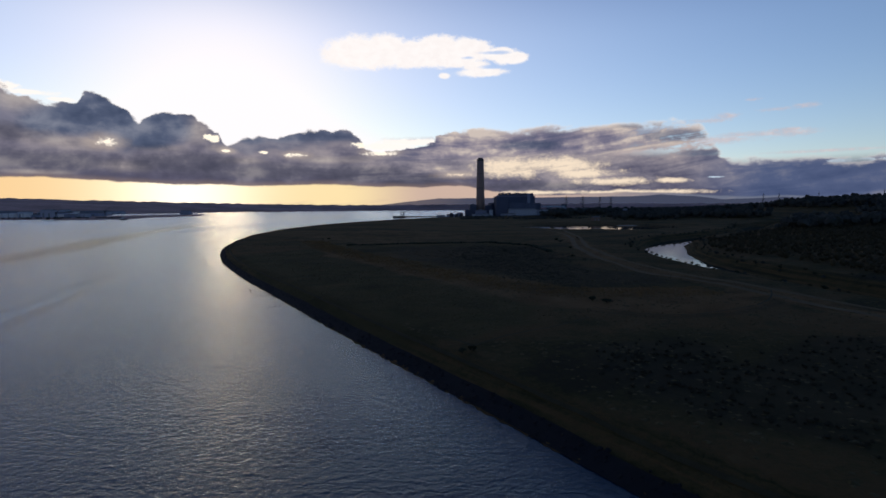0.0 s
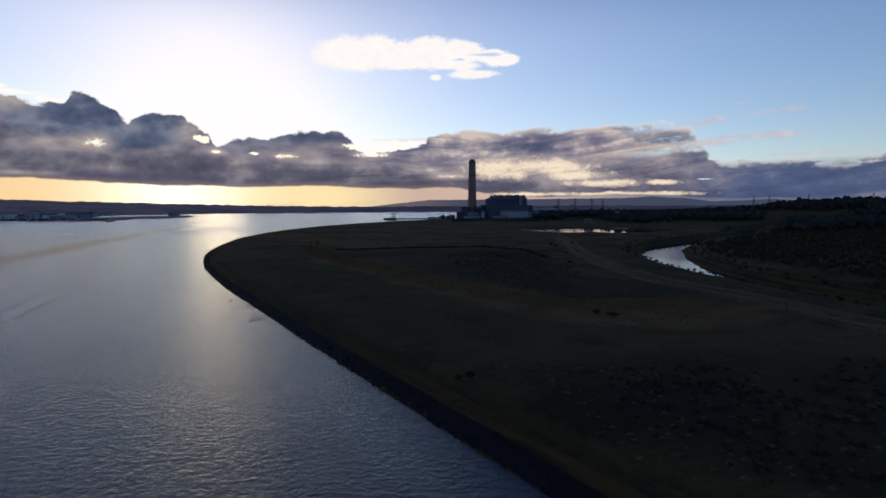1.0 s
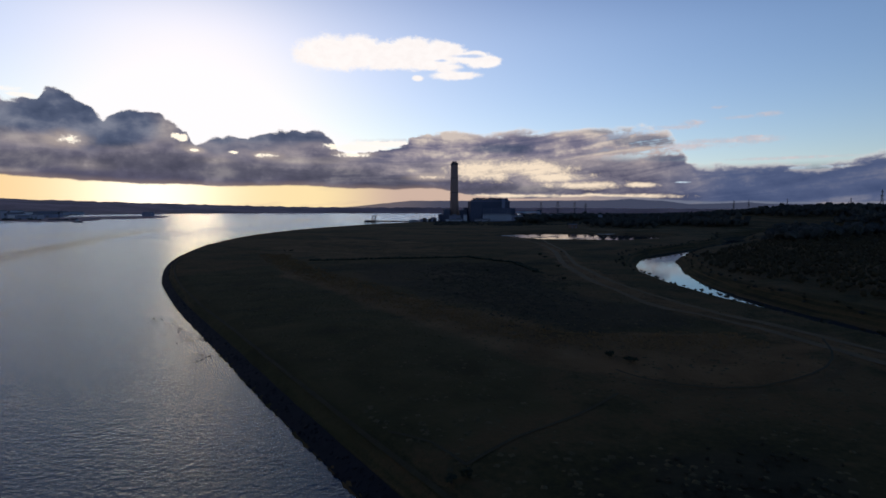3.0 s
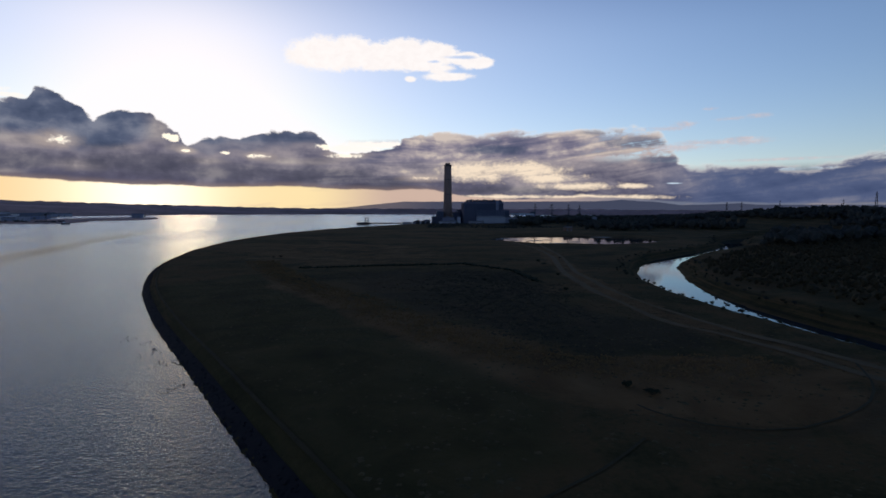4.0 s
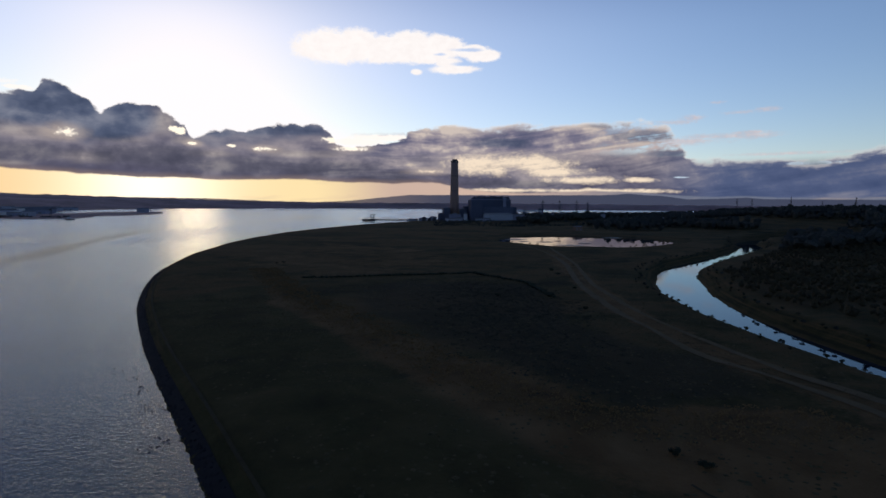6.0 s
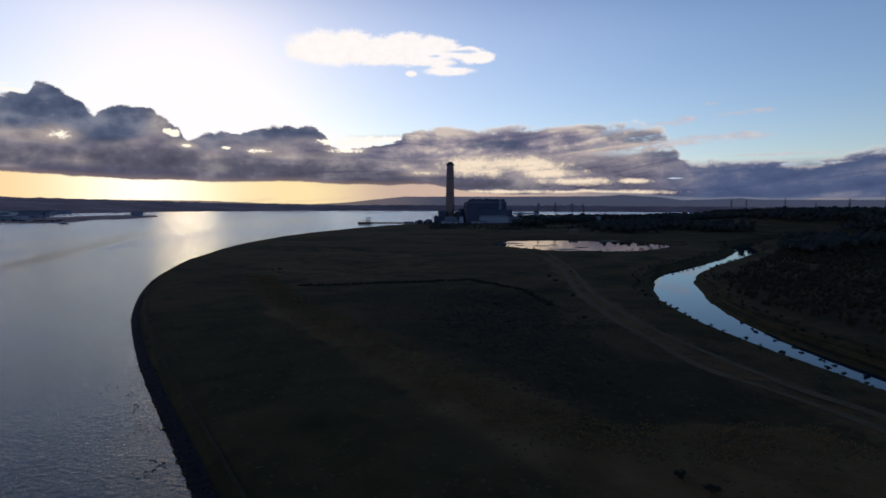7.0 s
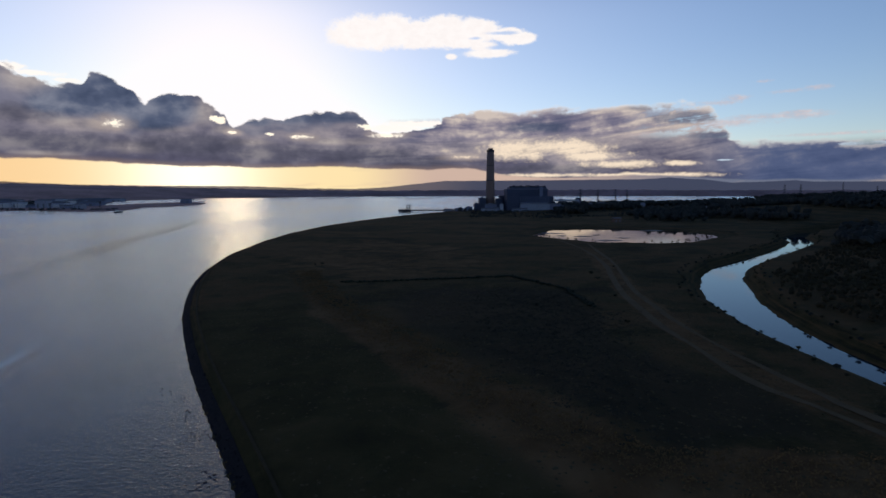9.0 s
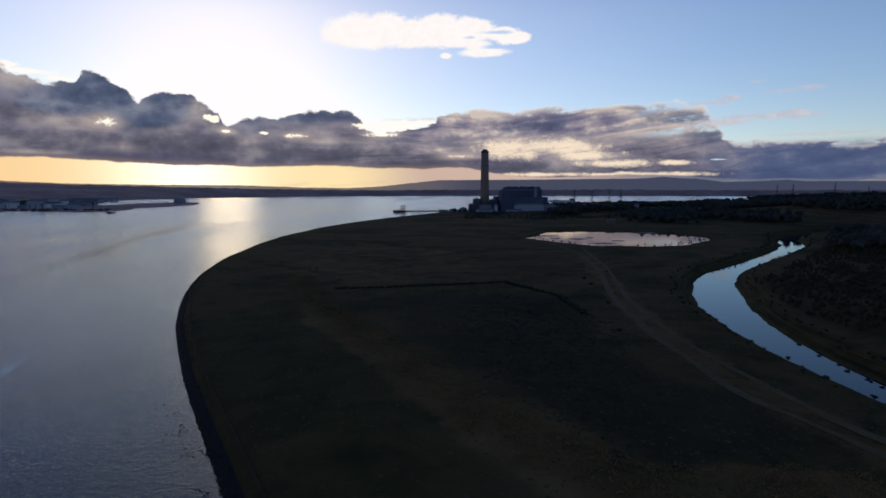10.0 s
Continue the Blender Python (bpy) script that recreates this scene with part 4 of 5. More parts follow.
PLANT = 4.0
chimney = thing("chimney", (1.5, 1480, PLANT), "very tall tapering concrete power station chimney", "chimney")
part("shaft", Shape().drum(0, 0, [(0, 12.4), (30, 10.9), (80, 9.9), (141, 8.7)], 40), M_CONCRETE, chimney, "weathered brown-grey concrete shaft", smooth=True)
part("crown", Shape().drum(0, 0, [(141, 8.9), (141.6, 9.3), (145.5, 9.2), (145.6, 8.3)], 40), M_DARKBAND, chimney, "soot-dark crown of the chimney")
for i in range(4):
    a = math.pi / 4 + i * math.pi / 2
    part("flue", Shape().drum(3.9 * math.cos(a), 3.9 * math.sin(a), [(145, 3.1), (149.3, 3.0)], 16), M_DARKBAND, chimney)
for z in (36, 72, 108):
    part("platform_ring", Shape().drum(0, 0, [(z, 11.3 - z * 0.015), (z + 0.9, 11.3 - z * 0.015)], 32), M_DARKSTEEL, chimney)

house = thing("boiler_house", (0, 0, PLANT), "huge dark blue-grey boiler house with a stepped roof", "power station")
part("main_block", Shape().box(41, 140, 1470, 1545, 0, 51, 1.5), M_CLAD, house)
part("upper_block", Shape().box(49, 138, 1476, 1540, 51, 55.5, 1.0), M_CLAD, house)
part("side_annex", Shape().box(27, 41, 1475, 1540, 0, 35), M_CLAD, house)
part("end_annex", Shape().box(140, 155, 1472, 1540, 0, 33.5), M_CLAD, house)
part("front_tower", Shape().box(35, 64, 1402, 1470, 0, 44, 0.8), M_CLAD, house)
part("bunker_bay", Shape().box(64, 138, 1436, 1470, 0, 34), M_CLAD, house)
part("ribs", panelled(66, 137, 1436, 0, 34, 18), M_CLAD2, house)
for i in range(11):
    x = 52 + i * 8.2
    h = (3.2, 4.6, 3.8, 4.4, 3.0, 4.8, 4.2, 3.4, 4.6, 3.0, 3.6)[i]
    part("roof_vent", Shape().box(x - 2.6, x + 2.6, 1478, 1500, 55.5, 55.5 + h * 0.7, 0.6).box(x - 3.2, x + 3.2, 1477, 1501, 55.5 + h * 0.7, 55.5 + h, 0.6), M_CLAD, house)
part("parapet", Shape().box(40.6, 140.4, 1469.6, 1471.4, 50.6, 52.0), M_CLAD2, house)
part("stair_tower", Shape().box(120, 127, 1464, 1471, 0, 57), M_CLAD2, house)

hall = thing("turbine_hall", (0, 0, PLANT), "long low turbine hall clad in pale grey sheeting", "power station")
part("wall", Shape().box(64, 131, 1385, 1435, 0, 17.5), M_PALE, hall, "pale grey sheet cladding")
part("roof", Shape().box(63, 132, 1384, 1436, 17.5, 18.6), M_ROOF, hall)
part("plinth", Shape().box(63.6, 131.4, 1384.4, 1435.5, 0, 4.5), M_CLAD2, hall)
part("ribs", panelled(65, 130, 1385, 4.5, 17.5, 26), M_CLAD2, hall)
for i in range(9):
    part("roof_light", Shape().box(67 + i * 7.1, 71 + i * 7.1, 1392, 1428, 18.6, 19.6, 0.4), M_PALE, hall)
works = thing("workshop_block", (0, 0, PLANT), "mid grey workshop block beside the turbine hall", "power station")
part("wall", Shape().box(132.5, 158, 1388, 1440, 0, 16.5), M_CLAD2, works)
part("roof", Shape().box(132, 158.6, 1387.4, 1440.6, 16.5, 17.4), M_ROOF, works)
part("door", Shape().box(139, 145, 1387.6, 1388.3, 0, 6), M_DARKSTEEL, works)
gallery = thing("conveyor_gallery", (0, 0, PLANT), "long raised coal conveyor gallery on trestles", "power station")
part("gallery", Shape().box(155, 215, 1462, 1468, 22, 26, 0.3), M_PALE, gallery)
for x in (165, 180, 195, 210):
    part("trestle", Shape().rod((x - 3, 1465, 0), (x - 1, 1465, 22), 0.5).rod((x + 3, 1465, 0), (x + 1, 1465, 22), 0.5).rod((x - 2.4, 1465, 8), (x + 1.6, 1465, 16), 0.3), M_STEEL, gallery)

for x0, x1, y0, y1, h, m, label in (
        (-27, -11, 1440, 1500, 30, M_CLAD, "dark stepped precipitator block beside the chimney"),
        (-38, -27, 1445, 1500, 17, M_CLAD, "dark lower precipitator block beside the chimney"),
        (14, 27, 1440, 1490, 28, M_CLAD, "dark flue house between chimney and boiler house"),
        (-14, 14, 1432, 1462, 16, M_CLAD2, "grey duct house in front of the chimney"),
        (19, 26, 1396, 1412, 17, M_PALE, "narrow pale switch house"),
        (-24, -2, 1390, 1410, 7, M_PALE, "low pale office building"),
        (-60, -44, 1430, 1470, 9, M_CLAD2, "low grey pump house"),
        (-86, -66, 1420, 1450, 6, M_CLAD2, "low grey ash store near the shore"),
        (2, 16, 1392, 1410, 9, M_CLAD2, "low grey stores building"),
        (162, 190, 1400, 1450, 12, M_CLAD, "dark low coal plant building"),
        (196, 240, 1420, 1460, 10, M_CLAD, "dark low coal plant building")):
    b = thing("plant_building", ((x0 + x1) / 2, (y0 + y1) / 2, PLANT - 0.3), label, "power station", "outbuildings of the power station")
    w, d = (x1 - x0) / 2, (y1 - y0) / 2
    part("wall", Shape().box(-w, w, -d, d, 0, h), m, b)
    part("roof", Shape().box(-w - 0.4, w + 0.4, -d - 0.4, d + 0.4, h, h + 0.9, 0.3), M_ROOF, b)
    part("roof_unit", Shape().box(-w * 0.4, w * 0.3, -d * 0.5, d * 0.2, h + 0.9, h + 2.6, 0.3), M_CLAD2, b)
    part("door", Shape().box(-w * 0.3, w * 0.3, -d - 0.2, -d + 0.1, 0, min(4.5, h * 0.6)), M_DARKSTEEL, b)
for x, y, r, h in ((-74, 1395, 4.5, 10), (-62, 1400, 4, 8), (-50, 1402, 4, 8)):
    t = thing("oil_tank", (x, y, PLANT - 0.5), "small dark cylindrical tank by the shore", "storage tank", "oil tanks of the power station")
    part("shell", Shape().drum(0, 0, [(0, r), (h, r)], 20), M_DARKSTEEL, t)
    part("roof", Shape().drum(0, 0, [(h, r * 1.02), (h + 0.8, 0.5)], 20), M_DARKSTEEL, t)

for x, y, w, h in ((176, 1478, 9, 27), (214, 1470, 11, 30), (258, 1448, 9, 20)):
    t = thing("transfer_tower", (x, y, PLANT - 0.5), "slate grey coal transfer tower over the conveyor", "tower", "transfer towers of the coal plant")
    part("wall", Shape().box(-w / 2, w / 2, -w / 2, w / 2, 0, h, 0.4), M_CLAD, t)
    part("roof", Shape().box(-w / 2 - 0.5, w / 2 + 0.5, -w / 2 - 0.5, w / 2 + 0.5, h, h + 0.8, 0.3), M_ROOF, t)
    part("louvre", Shape().box(-w * 0.3, w * 0.3, -w / 2 - 0.25, -w / 2 + 0.1, h * 0.6, h * 0.8), M_CLAD2, t)
    part("door", Shape().box(-1.6, 1.6, -w / 2 - 0.2, -w / 2 + 0.1, 0, 3.6), M_DARKSTEEL, t)
for x, y, w, h, turn in ((250, 1420, 46, 9, 4), (300, 1440, 38, 8, -3), (345, 1430, 30, 7, 2), (-100, 1452, 20, 6, 10), (-4, 1372, 26, 6, 0), (60, 1368, 34, 5, 0)):
    shed((x, y, ground_z(x, y) - 0.4), w, 18, h, M_CLAD2 if x > 200 else M_SHED, "low grey sheet-clad store in the station yard", "stores in the station yard", turn=turn, name="yard_store")

jetty = thing("jetty", (0, 0, 0), "long slender piled jetty with a loading head", "jetty")
part("deck", Shape().box(-196, -88, 1467, 1473, 3.2, 5.8), M_DARKSTEEL, jetty)
part("head", Shape().box(-222, -191, 1456, 1484, 1.4, 6.6, 0.5), M_DARKSTEEL, jetty)
for i in range(14):
    x = -188 + i * 7.4
    part("pile", Shape().rod((x, 1468.6, -3), (x, 1468.6, 3.7), 0.65).rod((x, 1471.4, -3), (x, 1471.4, 3.7), 0.65).box(x - 0.5, x + 0.5, 1468, 1472, 3.0, 3.7), M_DARKSTEEL, jetty)
for i in range(5):
    part("head_pile", Shape().rod((-216 + i * 5.4, 1462, -3), (-216 + i * 5.4, 1462, 2.7), 0.6).rod((-216 + i * 5.4, 1478, -3), (-216 + i * 5.4, 1478, 2.7), 0.6), M_DARKSTEEL, jetty)
frame_ = Shape()
for x in (-202, -195):
    frame_.rod((x, 1466, 6.2), (x, 1466, 17), 0.8).rod((x, 1474, 6.2), (x, 1474, 17), 0.8).rod((x, 1466, 17), (x, 1474, 17), 0.7)
frame_.rod((-203, 1466, 17), (-190, 1466, 17.5), 0.7).rod((-202, 1466, 11), (-195, 1466, 11), 0.6).rod((-202, 1466, 6.2), (-195, 1466, 11), 0.5).rod((-203, 1474, 17), (-190, 1474, 17.5), 0.7)
part("loading_frame", frame_, M_DARKSTEEL, jetty, "open dark steel loading frame")
part("railing", Shape().rod((-192, 1468.2, 5.5), (-92, 1468.2, 5.5), 0.12).rod((-192, 1471.8, 5.5), (-92, 1471.8, 5.5), 0.12), M_STEEL, jetty)


# ---------------------------------------------------------------- pylons and farm buildings
def pylon():
    t = thing("pylon", (0, 0, -200), "tall lattice steel electricity pylon", "pylon", "pylons of the power lines")
    for sx, sy in ((-1, -1), (1, -1), (1, 1), (-1, 1)):
        part("leg", Shape().rod((4.2 * sx, 4.2 * sy, 0), (1.2 * sx, 1.2 * sy, 26), 0.34, 0.28).rod((1.2 * sx, 1.2 * sy, 26), (0.3 * sx, 0.3 * sy, 46), 0.28, 0.2), M_DARKSTEEL, t)
    for z, w in ((28, 9), (34.5, 7.5), (41, 6)):
        arm = part("cross_arm", Shape().rod((-w, 0, z), (0, 0, z + 2), 0.3).rod((w, 0, z), (0, 0, z + 2), 0.3).rod((-w, 0, z), (w, 0, z), 0.28), M_DARKSTEEL, t)
        for side in (-w, w):
            part("insulator", Shape().drum(side, 0, [(z - 2.6, 0.18), (z - 1.4, 0.3), (z, 0.16)], 6), M_STEEL, arm)
    lace = Shape()
    for i in range(5):
        a, b = 4.2 - 0.6 * i, 3.6 - 0.6 * i
        for s in (-1, 1):
            lace.rod((-a, s * a, 5.2 * i), (b, s * b, 5.2 * i + 5.2), 0.18).rod((a, s * a, 5.2 * i), (-b, s * b, 5.2 * i + 5.2), 0.18)
    part("lacing", lace, M_DARKSTEEL, t)
    return t


first = pylon()
spots = [(1020, 2000), (1110, 2060), (1200, 1980), (1240, 1740), (760, 1060), (815, 1080), (980, 1420), (330, 1560), (372, 1600), (1550, 2300), (1420, 1760), (226, 1500), (272, 1510)]
for i, (x, y) in enumerate(spots):
    m = pose(x, y, ground_z(x, y) - 0.5, 0, 0, 25 + 7 * (i % 3))
    if i == 0:
        first.matrix_world = m
    else:
        copy_thing(first, m)
for x, y, w, m in ((671, 1469, 26, M_WHITE), (155, 948, 12, M_BRICK), (705, 1500, 22, M_WHITE), (420, 1250, 14, M_PALE), (900, 1500, 18, M_BRICK)):
    shed((x, y, ground_z(x, y) - 0.3), w, 9, 6, m, "small pale farm building among fields and trees", "farm buildings", turn=12, name="farm_building")


# ---------------------------------------------------------------- woods, hedges, shrubs and bushes
def field_points(count, seed, x0, x1, y0, y1, accept):
    """Random places on the land that pass accept(x, y, shore, river, pond)."""
    r = np.random.default_rng(seed)
    px, py = r.uniform(x0, x1, count), r.uniform(y0, y1, count)
    z, s, e, pd = land_height(px, py)
    ok = accept(px, py, s, e, pd)
    return [(float(a), float(b), float(c)) for a, b, c in zip(px[ok], py[ok], z[ok])]


def woodland(name, places, low, high, mat, label, lumps=3):
    r, sh = random.Random(len(places)), Shape()
    for x, y, z in places:
        h = r.uniform(low, high)
        for _ in range(lumps):
            w = h * r.uniform(0.22, 0.42)
            sh.lump((x + r.uniform(-0.25, 0.25) * h, y + r.uniform(-0.25, 0.25) * h, z + h * r.uniform(0.35, 0.8)), (w, w, w * r.uniform(0.8, 1.3)), r, 0.35)
    single(name, sh, mat, label, "woods", "stuff")


clump = lambda px, py, size, seed, cut: rolling(px, py, size, seed) > cut
woodland("wood", field_points(16000, 1, 120, 1500, 560, 2100, lambda x, y, s, e, p: (s > 60) & (e > 26) & ((p > 150) | ((y < 700) & (p > 60))) & (clump(x, y, 260, 31, 0.10) | (np.hypot((x - 660) / 260, (y - 1010) / 380) < 0.55)) & ((x < 1000) | (y > 900))),
         7, 14, M_PINE, "dark mixed woodland covering the rising land inland", 3)
woodland("wood", field_points(11000, 2, 44, 620, 200, 640, lambda x, y, s, e, p: (e > 13 + 14 * (y > 430)) & (e < 330) & (x > 60 + (y - 380) * 0.55 * (y > 380)) & (p > 40) & clump(x, y, 110, 33, -0.75)),
         1.2, 3.4, M_LEAF, "dark scrub woodland behind the far river bank", 3)
woodland("wood", field_points(2600, 3, -60, 420, 1060, 1420, lambda x, y, s, e, p: (s > 20) & clump(x, y, 150, 35, -0.05) & ((x > 170) | (y < 1370))),
         1.5, 3.6, M_PINE, "dark belt of trees in front of the power station", 3)
woodland("wood", field_points(2600, 4, 160, 900, 1480, 1800, lambda x, y, s, e, p: (s > 25)), 8, 15, M_PINE, "dark shelter belt behind the power station fields", 2)
woodland("wood", field_points(3000, 5, 1200, 4200, 1600, 3600, lambda x, y, s, e, p: (s > 60) & clump(x, y, 500, 36, 0.0)), 8, 16, M_PINE, "distant dark woods on the far rise", 2)


def shrub(name, seed, tall, wide, mat, label, group):
    """A many-stemmed bush: stems, and a ragged crown of leaf sprays."""
    r = random.Random(seed)
    t = thing(name, (0, 0, -300), label, "shrub", group)
    stems, crown = Shape(), Shape()
    for i in range(5):
        a, lean = r.uniform(0, 6.3), r.uniform(0.1, 0.45) * wide
        tip = (math.cos(a) * lean, math.sin(a) * lean, tall * r.uniform(0.5, 0.8))
        stems.rod((0.1 * math.cos(a), 0.1 * math.sin(a), -0.2), tip, 0.09, 0.03)
        w = wide * r.uniform(0.3, 0.5)
        crown.sprays(tip, (w, w, tall * r.uniform(0.22, 0.34)), 46, tall * 0.11, r)
        crown.lump((tip[0], tip[1], tip[2]), (w * 0.6, w * 0.6, tall * 0.2), r, 0.4)
    part("stem", stems, M_BARK, t)
    part("crown", crown, mat, t)
    return t


def tree(seed, tall, mat, label, group):
    """A small tree: tapered trunk, limbs, and a crown of sprays with gaps."""
    r = random.Random(seed)
    t = thing("tree", (0, 0, -300), label, "tree", group)
    trunk, crown = Shape(), Shape()
    trunk.rod((0, 0, -0.3), (0.1, 0, tall * 0.45), tall * 0.03, tall * 0.02, 7).rod((0.1, 0, tall * 0.45), (0.2, 0.1, tall * 0.9), tall * 0.02, tall * 0.005, 6)
    for i in range(8):
        a, z = i * 2.4 + r.uniform(-0.3, 0.3), tall * (0.3 + 0.07 * i)
        out = tall * (0.30 - 0.022 * i)
        tip = (math.cos(a) * out, math.sin(a) * out, z + tall * 0.14)
        trunk.rod((0.1, 0, z), tip, tall * 0.012, tall * 0.004)
        crown.sprays(tip, (tall * 0.15, tall * 0.15, tall * 0.11), 44, tall * 0.045, r)
        crown.lump(tip, (tall * 0.09, tall * 0.09, tall * 0.07), r, 0.4)
    crown.sprays((0.2, 0.1, tall * 0.88), (tall * 0.12, tall * 0.12, tall * 0.13), 50, tall * 0.045, r)
    part("trunk", trunk, M_BARK, t)
    part("crown", crown, mat, t)
    return t


def plant_out(makers, places, seed, low=0.75, high=1.3):
    r, made = random.Random(seed), [None] * len(makers)
    for i, (x, y, z) in enumerate(places):
        j = i % len(makers)
        s = r.uniform(low, high)
        m = pose(x, y, z - 0.1, 0, 0, r.uniform(0, 360))
        if made[j] is None:
            made[j] = makers[j]()
            made[j].matrix_world = m
            made[j].scale = (s, s, s)
        else:
            made[j].scale, keep = (s, s, s), made[j].scale.copy()
            copy_thing(made[j], m)
            made[j].scale = keep


def beside(points, offset, step, jitter, seed, start=0.0, stop=1e9):
    """Places along a broken line, set off to one side."""
    r, out, gone = random.Random(seed), [], 0.0
    for a, b in zip(points, points[1:]):
        a, b = Vector(a), Vector(b)
        d = (b.xy - a.xy)
        n = Vector((-d.y, d.x)).normalized()
        k = max(1, int(d.length / step))
        for i in range(k):
            gone += d.length / k
            if start < gone < stop:
                w = (a.z + (b.z - a.z) * i / k) if len(a) > 2 else 0
                p = a.xy + d * ((i + r.random()) / k) + n * ((abs(w) + abs(offset)) * (1 if offset > 0 else -1) + r.uniform(-jitter, jitter))
                out.append((p.x, p.y))
    high = land_height(*np.array(out).T)[0]
    return [(x, y, float(h)) for (x, y), h in zip(out, high)]


bank_a = [p for p in beside(RIVER, 10, 6.0, 3.5, 41) if 150 < p[1] < 760]
bank_b = [p for p in beside(RIVER, -8.5, 6.0, 3.0, 42) if 150 < p[1] < 760]
plant_out([lambda: shrub("bush", 51, 3.0, 3.2, M_GORSE, "dark rounded bush on the river bank", "bushes on the river bank"),
           lambda: shrub("bush", 52, 2.2, 3.0, M_LEAF, "low brown bush on the river bank", "bushes on the river bank"),
           lambda: shrub("bush", 53, 3.8, 3.4, M_PINE, "tall dark bush on the river bank", "bushes on the river bank")], bank_a + bank_b, 61, 0.28, 0.52)
pond_edge = beside([(x, y, 0) for x, y in POND[5:] + POND[:1]], -12, 5.5, 5, 43)
plant_out([lambda: tree(71, 6.5, M_LEAF, "small bushy tree by the lagoon", "trees round the lagoon"),
           lambda: tree(72, 5.0, M_PINE, "small dark tree by the lagoon", "trees round the lagoon"),
           lambda: shrub("bush", 73, 3.2, 3.4, M_GORSE, "dark bush by the lagoon", "bushes round the lagoon")], pond_edge, 62, 0.25, 0.5)

lone = [(-54, 173), (-51, 168), (-89, 120), (-91, 119), (-190, 470), (-186, 474), (-100, 404), (-60, 330), (-20, 350), (-16, 400), (-14, 420), (8, 452), (-30, 300)]
plant_out([lambda: shrub("gorse_bush", 81, 2.2, 2.6, M_GORSE, "lone dark gorse bush in rough grass", "gorse bushes on the headland"),
           lambda: shrub("gorse_bush", 82, 1.6, 2.8, M_GORSE, "low spreading gorse bush in rough grass", "gorse bushes on the headland")], [(x, y, ground_z(x, y)) for x, y in lone], 63, 0.5, 0.9)


def thicket(name, places, low, high, mat, label, leaf=0.32, each=16, flat=1.0):
    r, sh = random.Random(len(places) + 5), Shape()
    for x, y, z in places:
        h = r.uniform(low, high)
        if flat < 2:
            sh.lump((x, y, z + h * 0.3), (h * flat, h * flat, h * 0.5), r, 0.45)
        sh.sprays((x, y, z + h * 0.4), (h * max(0.9, flat), h * max(0.9, flat), h * 0.5), each, leaf, r)
    single(name, sh, mat, label, "scrub", "stuff")


def soft_inside(points, px, py, out=14, within=22):
    """Inside an outline whose edge frays out over a few metres."""
    d, _, _ = along(points + points[:1], px, py)
    d = np.where(inside(points, px, py), d, -d)
    dice = np.abs(np.sin(px * 127.1 + py * 311.7) * 43758.5) % 1
    return dice < ramp_up(d + 0.6 * out * rolling(px, py, 28, 48), -out, within) * 0.95


thicket("gorse_thicket", field_points(1100, 6, -75, -5, 72, 136, lambda x, y, s, e, p: soft_inside(GORSE, x, y, 3, 6)), 0.2, 0.5, M_SCRUB, "dense dark gorse thicket on the headland", 0.2, 12, 0.9)
HEATH = [(-92, 310), (-70, 372), (-42, 359), (-28, 320), (-43, 262), (-50, 192), (-64, 203), (-80, 250)]
thicket("heather_patch", field_points(7000, 7, -115, 0, 170, 395, lambda x, y, s, e, p: soft_inside(HEATH, x, y)), 0.15, 0.40, M_HEATH, "dark low heather covering the hollow of the headland", 0.22, 14, 4.0)
ridge_line = [(-190, 440, 7), (-168, 380, 7), (-150, 338, 7), (-122, 287, 8), (-100, 246, 8), (-84, 213, 9), (-66, 190, 10), (-40, 184, 9), (-16, 184, 6)]
brake = [p for o in (-6, -3, 0.1, 3, 6) for p in beside([(x, y, 0) for x, y, w in ridge_line], o, 1.2, 3.6, int(50 + o))]
thicket("bracken", brake, 0.2, 0.5, M_BRACKEN, "swath of dead brown bracken across the headland", 0.30, 11, 4.5)
ditch = beside([(-159, 397, 0), (-128, 397, 0), (-96, 406, 0), (-63, 417, 0), (-40, 369, 0), (-36, 327, 0)], 0.1, 1.2, 1.0, 45)
thicket("ditch_scrub", ditch, 0.6, 1.5, M_GORSE, "line of dark scrub along a field ditch", 0.3, 10)

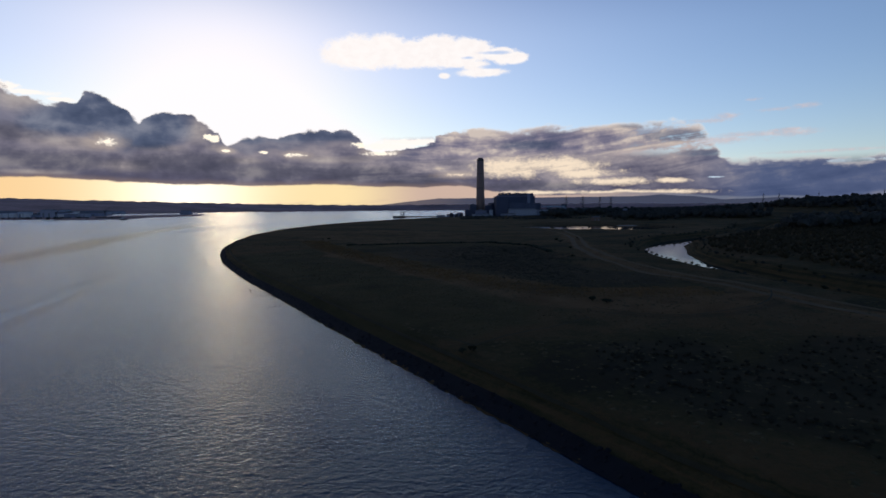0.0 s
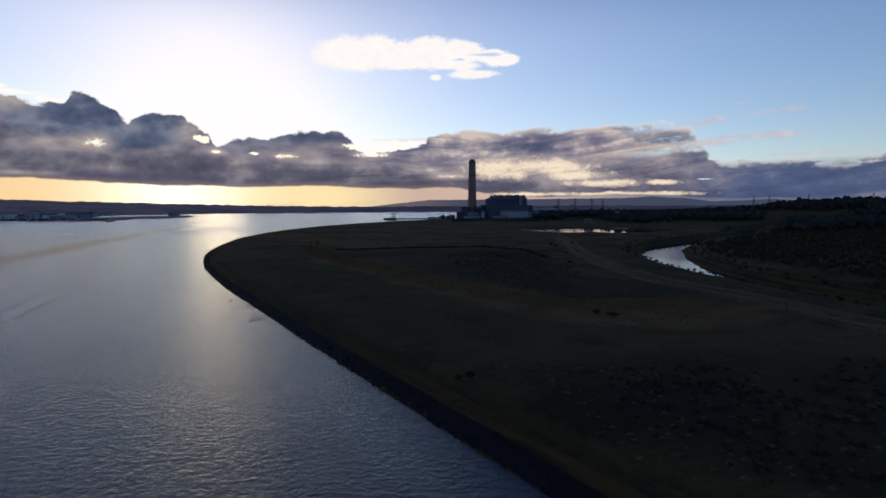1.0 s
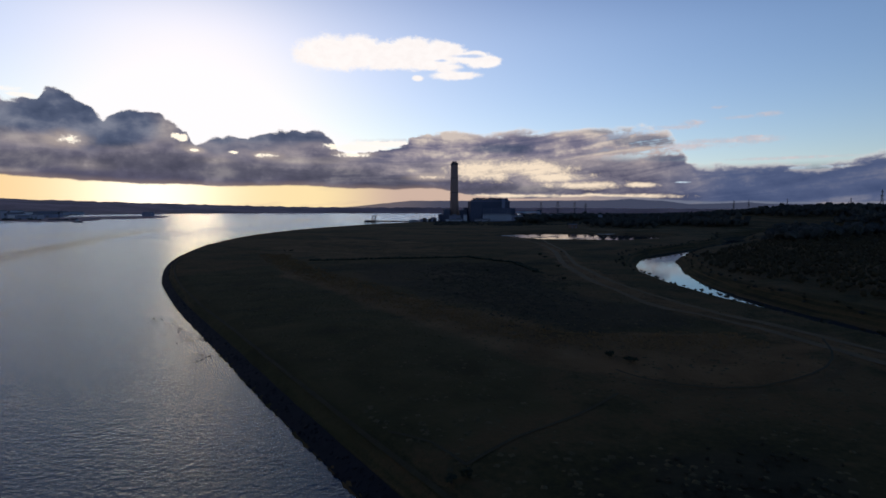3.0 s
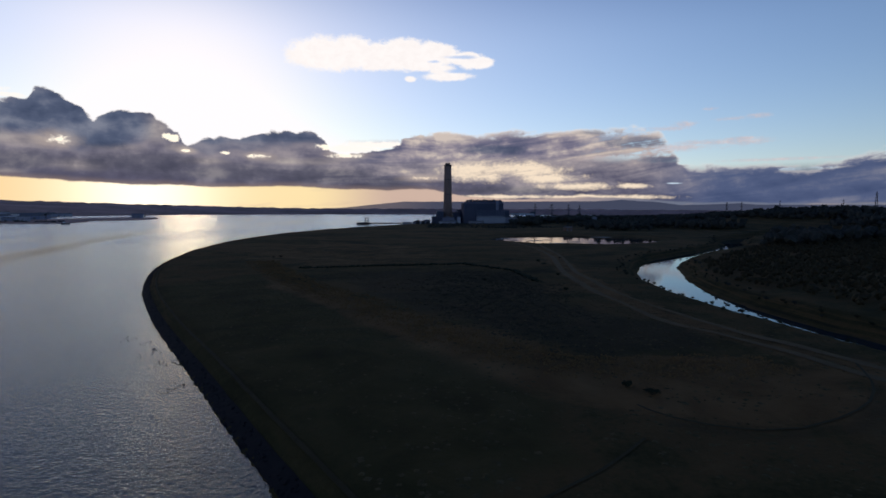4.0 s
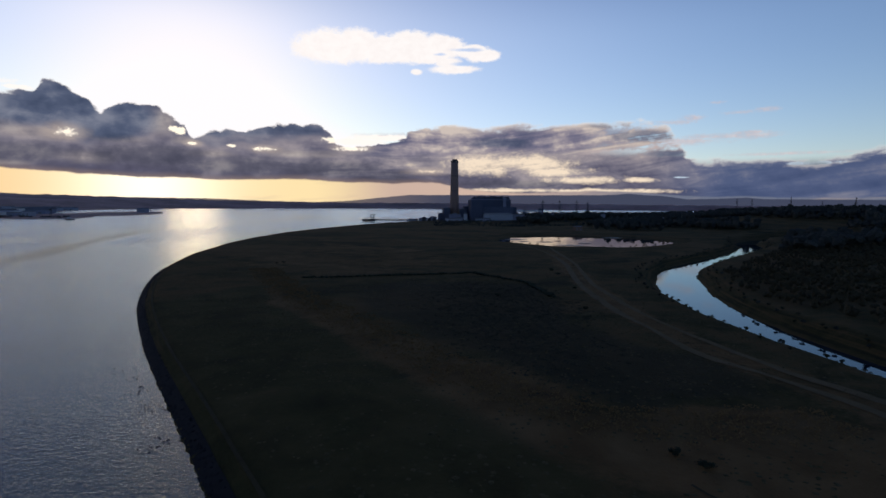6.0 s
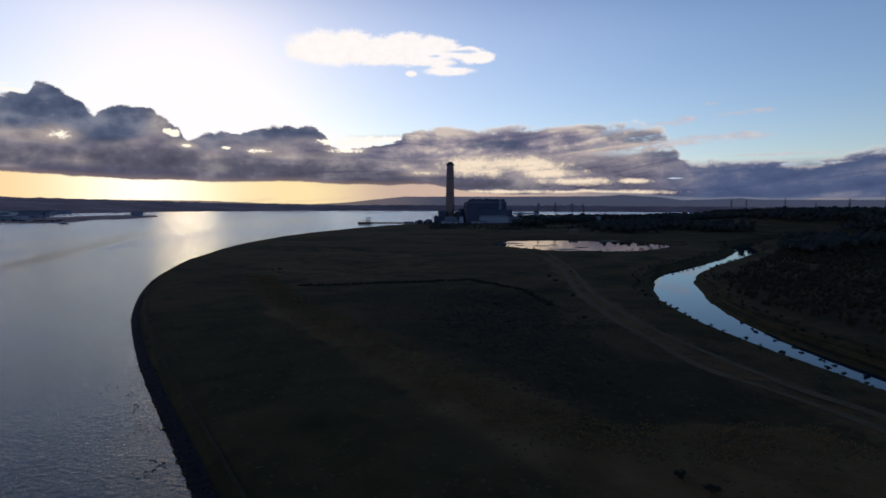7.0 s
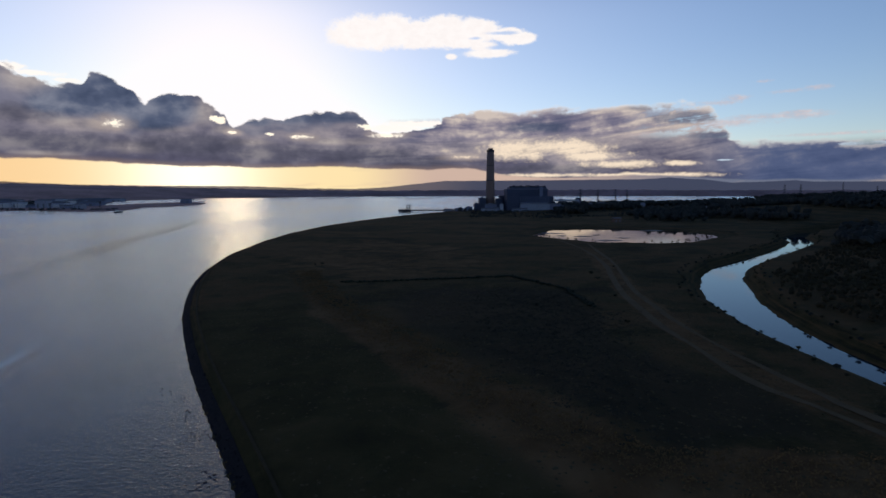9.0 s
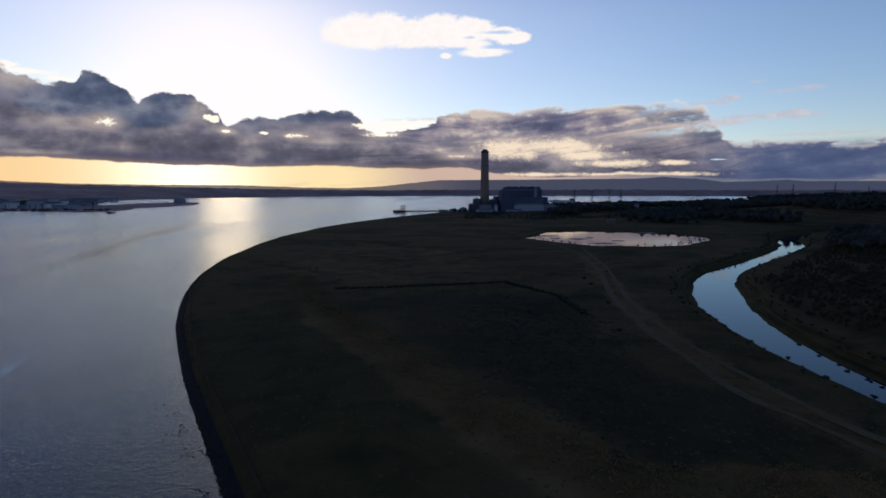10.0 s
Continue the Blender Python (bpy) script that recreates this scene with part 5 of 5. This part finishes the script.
tufts, r = Shape(), random.Random(90)
for x, y, z in field_points(26000, 8, -290, 30, 60, 560, lambda x, y, s, e, p: (s > 8) & (e > 8) & (r is not None) & (rolling(x, y, 40, 47) > -0.35)):
    h, w = r.uniform(0.08, 0.22), r.uniform(0.3, 0.8)
    a = r.uniform(0, 6.3)
    tip = (x + r.uniform(-0.3, 0.3), y + r.uniform(-0.3, 0.3), z + h)
    base = [(x + w * math.cos(a + i * 1.57), y + w * math.sin(a + i * 1.57), z - 0.05) for i in range(4)]
    tufts.take(base + [tip], [(0, 1, 4), (1, 2, 4), (2, 3, 4), (3, 0, 4)])
single("grass_tufts", tufts, M_REED, "dry tussocky grass scattered over the headland", "grass", "stuff")

# stone armour along the sea bank, and weed-covered stones in the shallows
stones, r = Shape(), random.Random(91)
for x, y, z in beside([(p[0], p[1], 0) for p in COAST[3:21]], -0.9, 0.30, 1.5, 92):
    near = 1.0 if y < 500 else 1.8
    s = r.uniform(0.22, 0.5) * near
    stones.lump((x, y, z + 0.05), (s, s * r.uniform(0.7, 1.1), s * 0.7), r, 0.35)
single("stone_armour", stones, M_ROCK, "dark broken stones armouring the water's edge", "stones", "stuff")
weed = Shape()
for cx, cy, n, sp in ((-156, 210, 26, 2), (-177, 237, 14, 2), (-164, 220, 14, 2), (-145, 190, 14, 2), (-171, 230, 14, 2), (-156, 210, 26, 2), (-164, 220, 14, 2), (-145, 190, 14, 2), (-154, 209, 26, 2), (-145, 190, 14, 2), (-224, 335, 14, 6), (-240, 365, 26, 8), (-255, 400, 22, 10)):
    for _ in range(n // 2):
        s = r.uniform(0.10, 0.30)
        weed.lump((cx + r.gauss(0, sp), cy + r.gauss(0, sp * 1.4), -0.05), (s * 1.4, s, 0.16), r, 0.4)
single("tidal_stones", weed, M_ROCK, "weed-dark stones awash near the bank", "stones", "stuff")
mud = Shape()
for x, y, w, d in ((55, 724, 14, 4), (69, 672, 16, 5), (93, 700, 10, 3), (167, 812, 20, 5), (197, 833, 14, 4), (28, 767, 16, 5), (31, 732, 8, 3), (73, 740, 6, 2)):
    ring = [(x + w * math.cos(a) * r.uniform(0.75, 1.1), y + 8 + 1.7 * d * math.sin(a) * r.uniform(0.75, 1.1)) for a in [i * 0.4488 for i in range(14)]]
    mud.take([(*p, 1.45) for p in ring] + [(x + (p[0] - x) * 0.6, y + 8 + (p[1] - y - 8) * 0.6, 1.9) for p in ring], [(i, (i + 1) % 14, 14 + (i + 1) % 14, 14 + i) for i in range(14)] + [tuple(range(14, 28))])
single("mud_islets", mud, M_MUD, "low dark mud islets in the lagoon", "mud", "stuff")
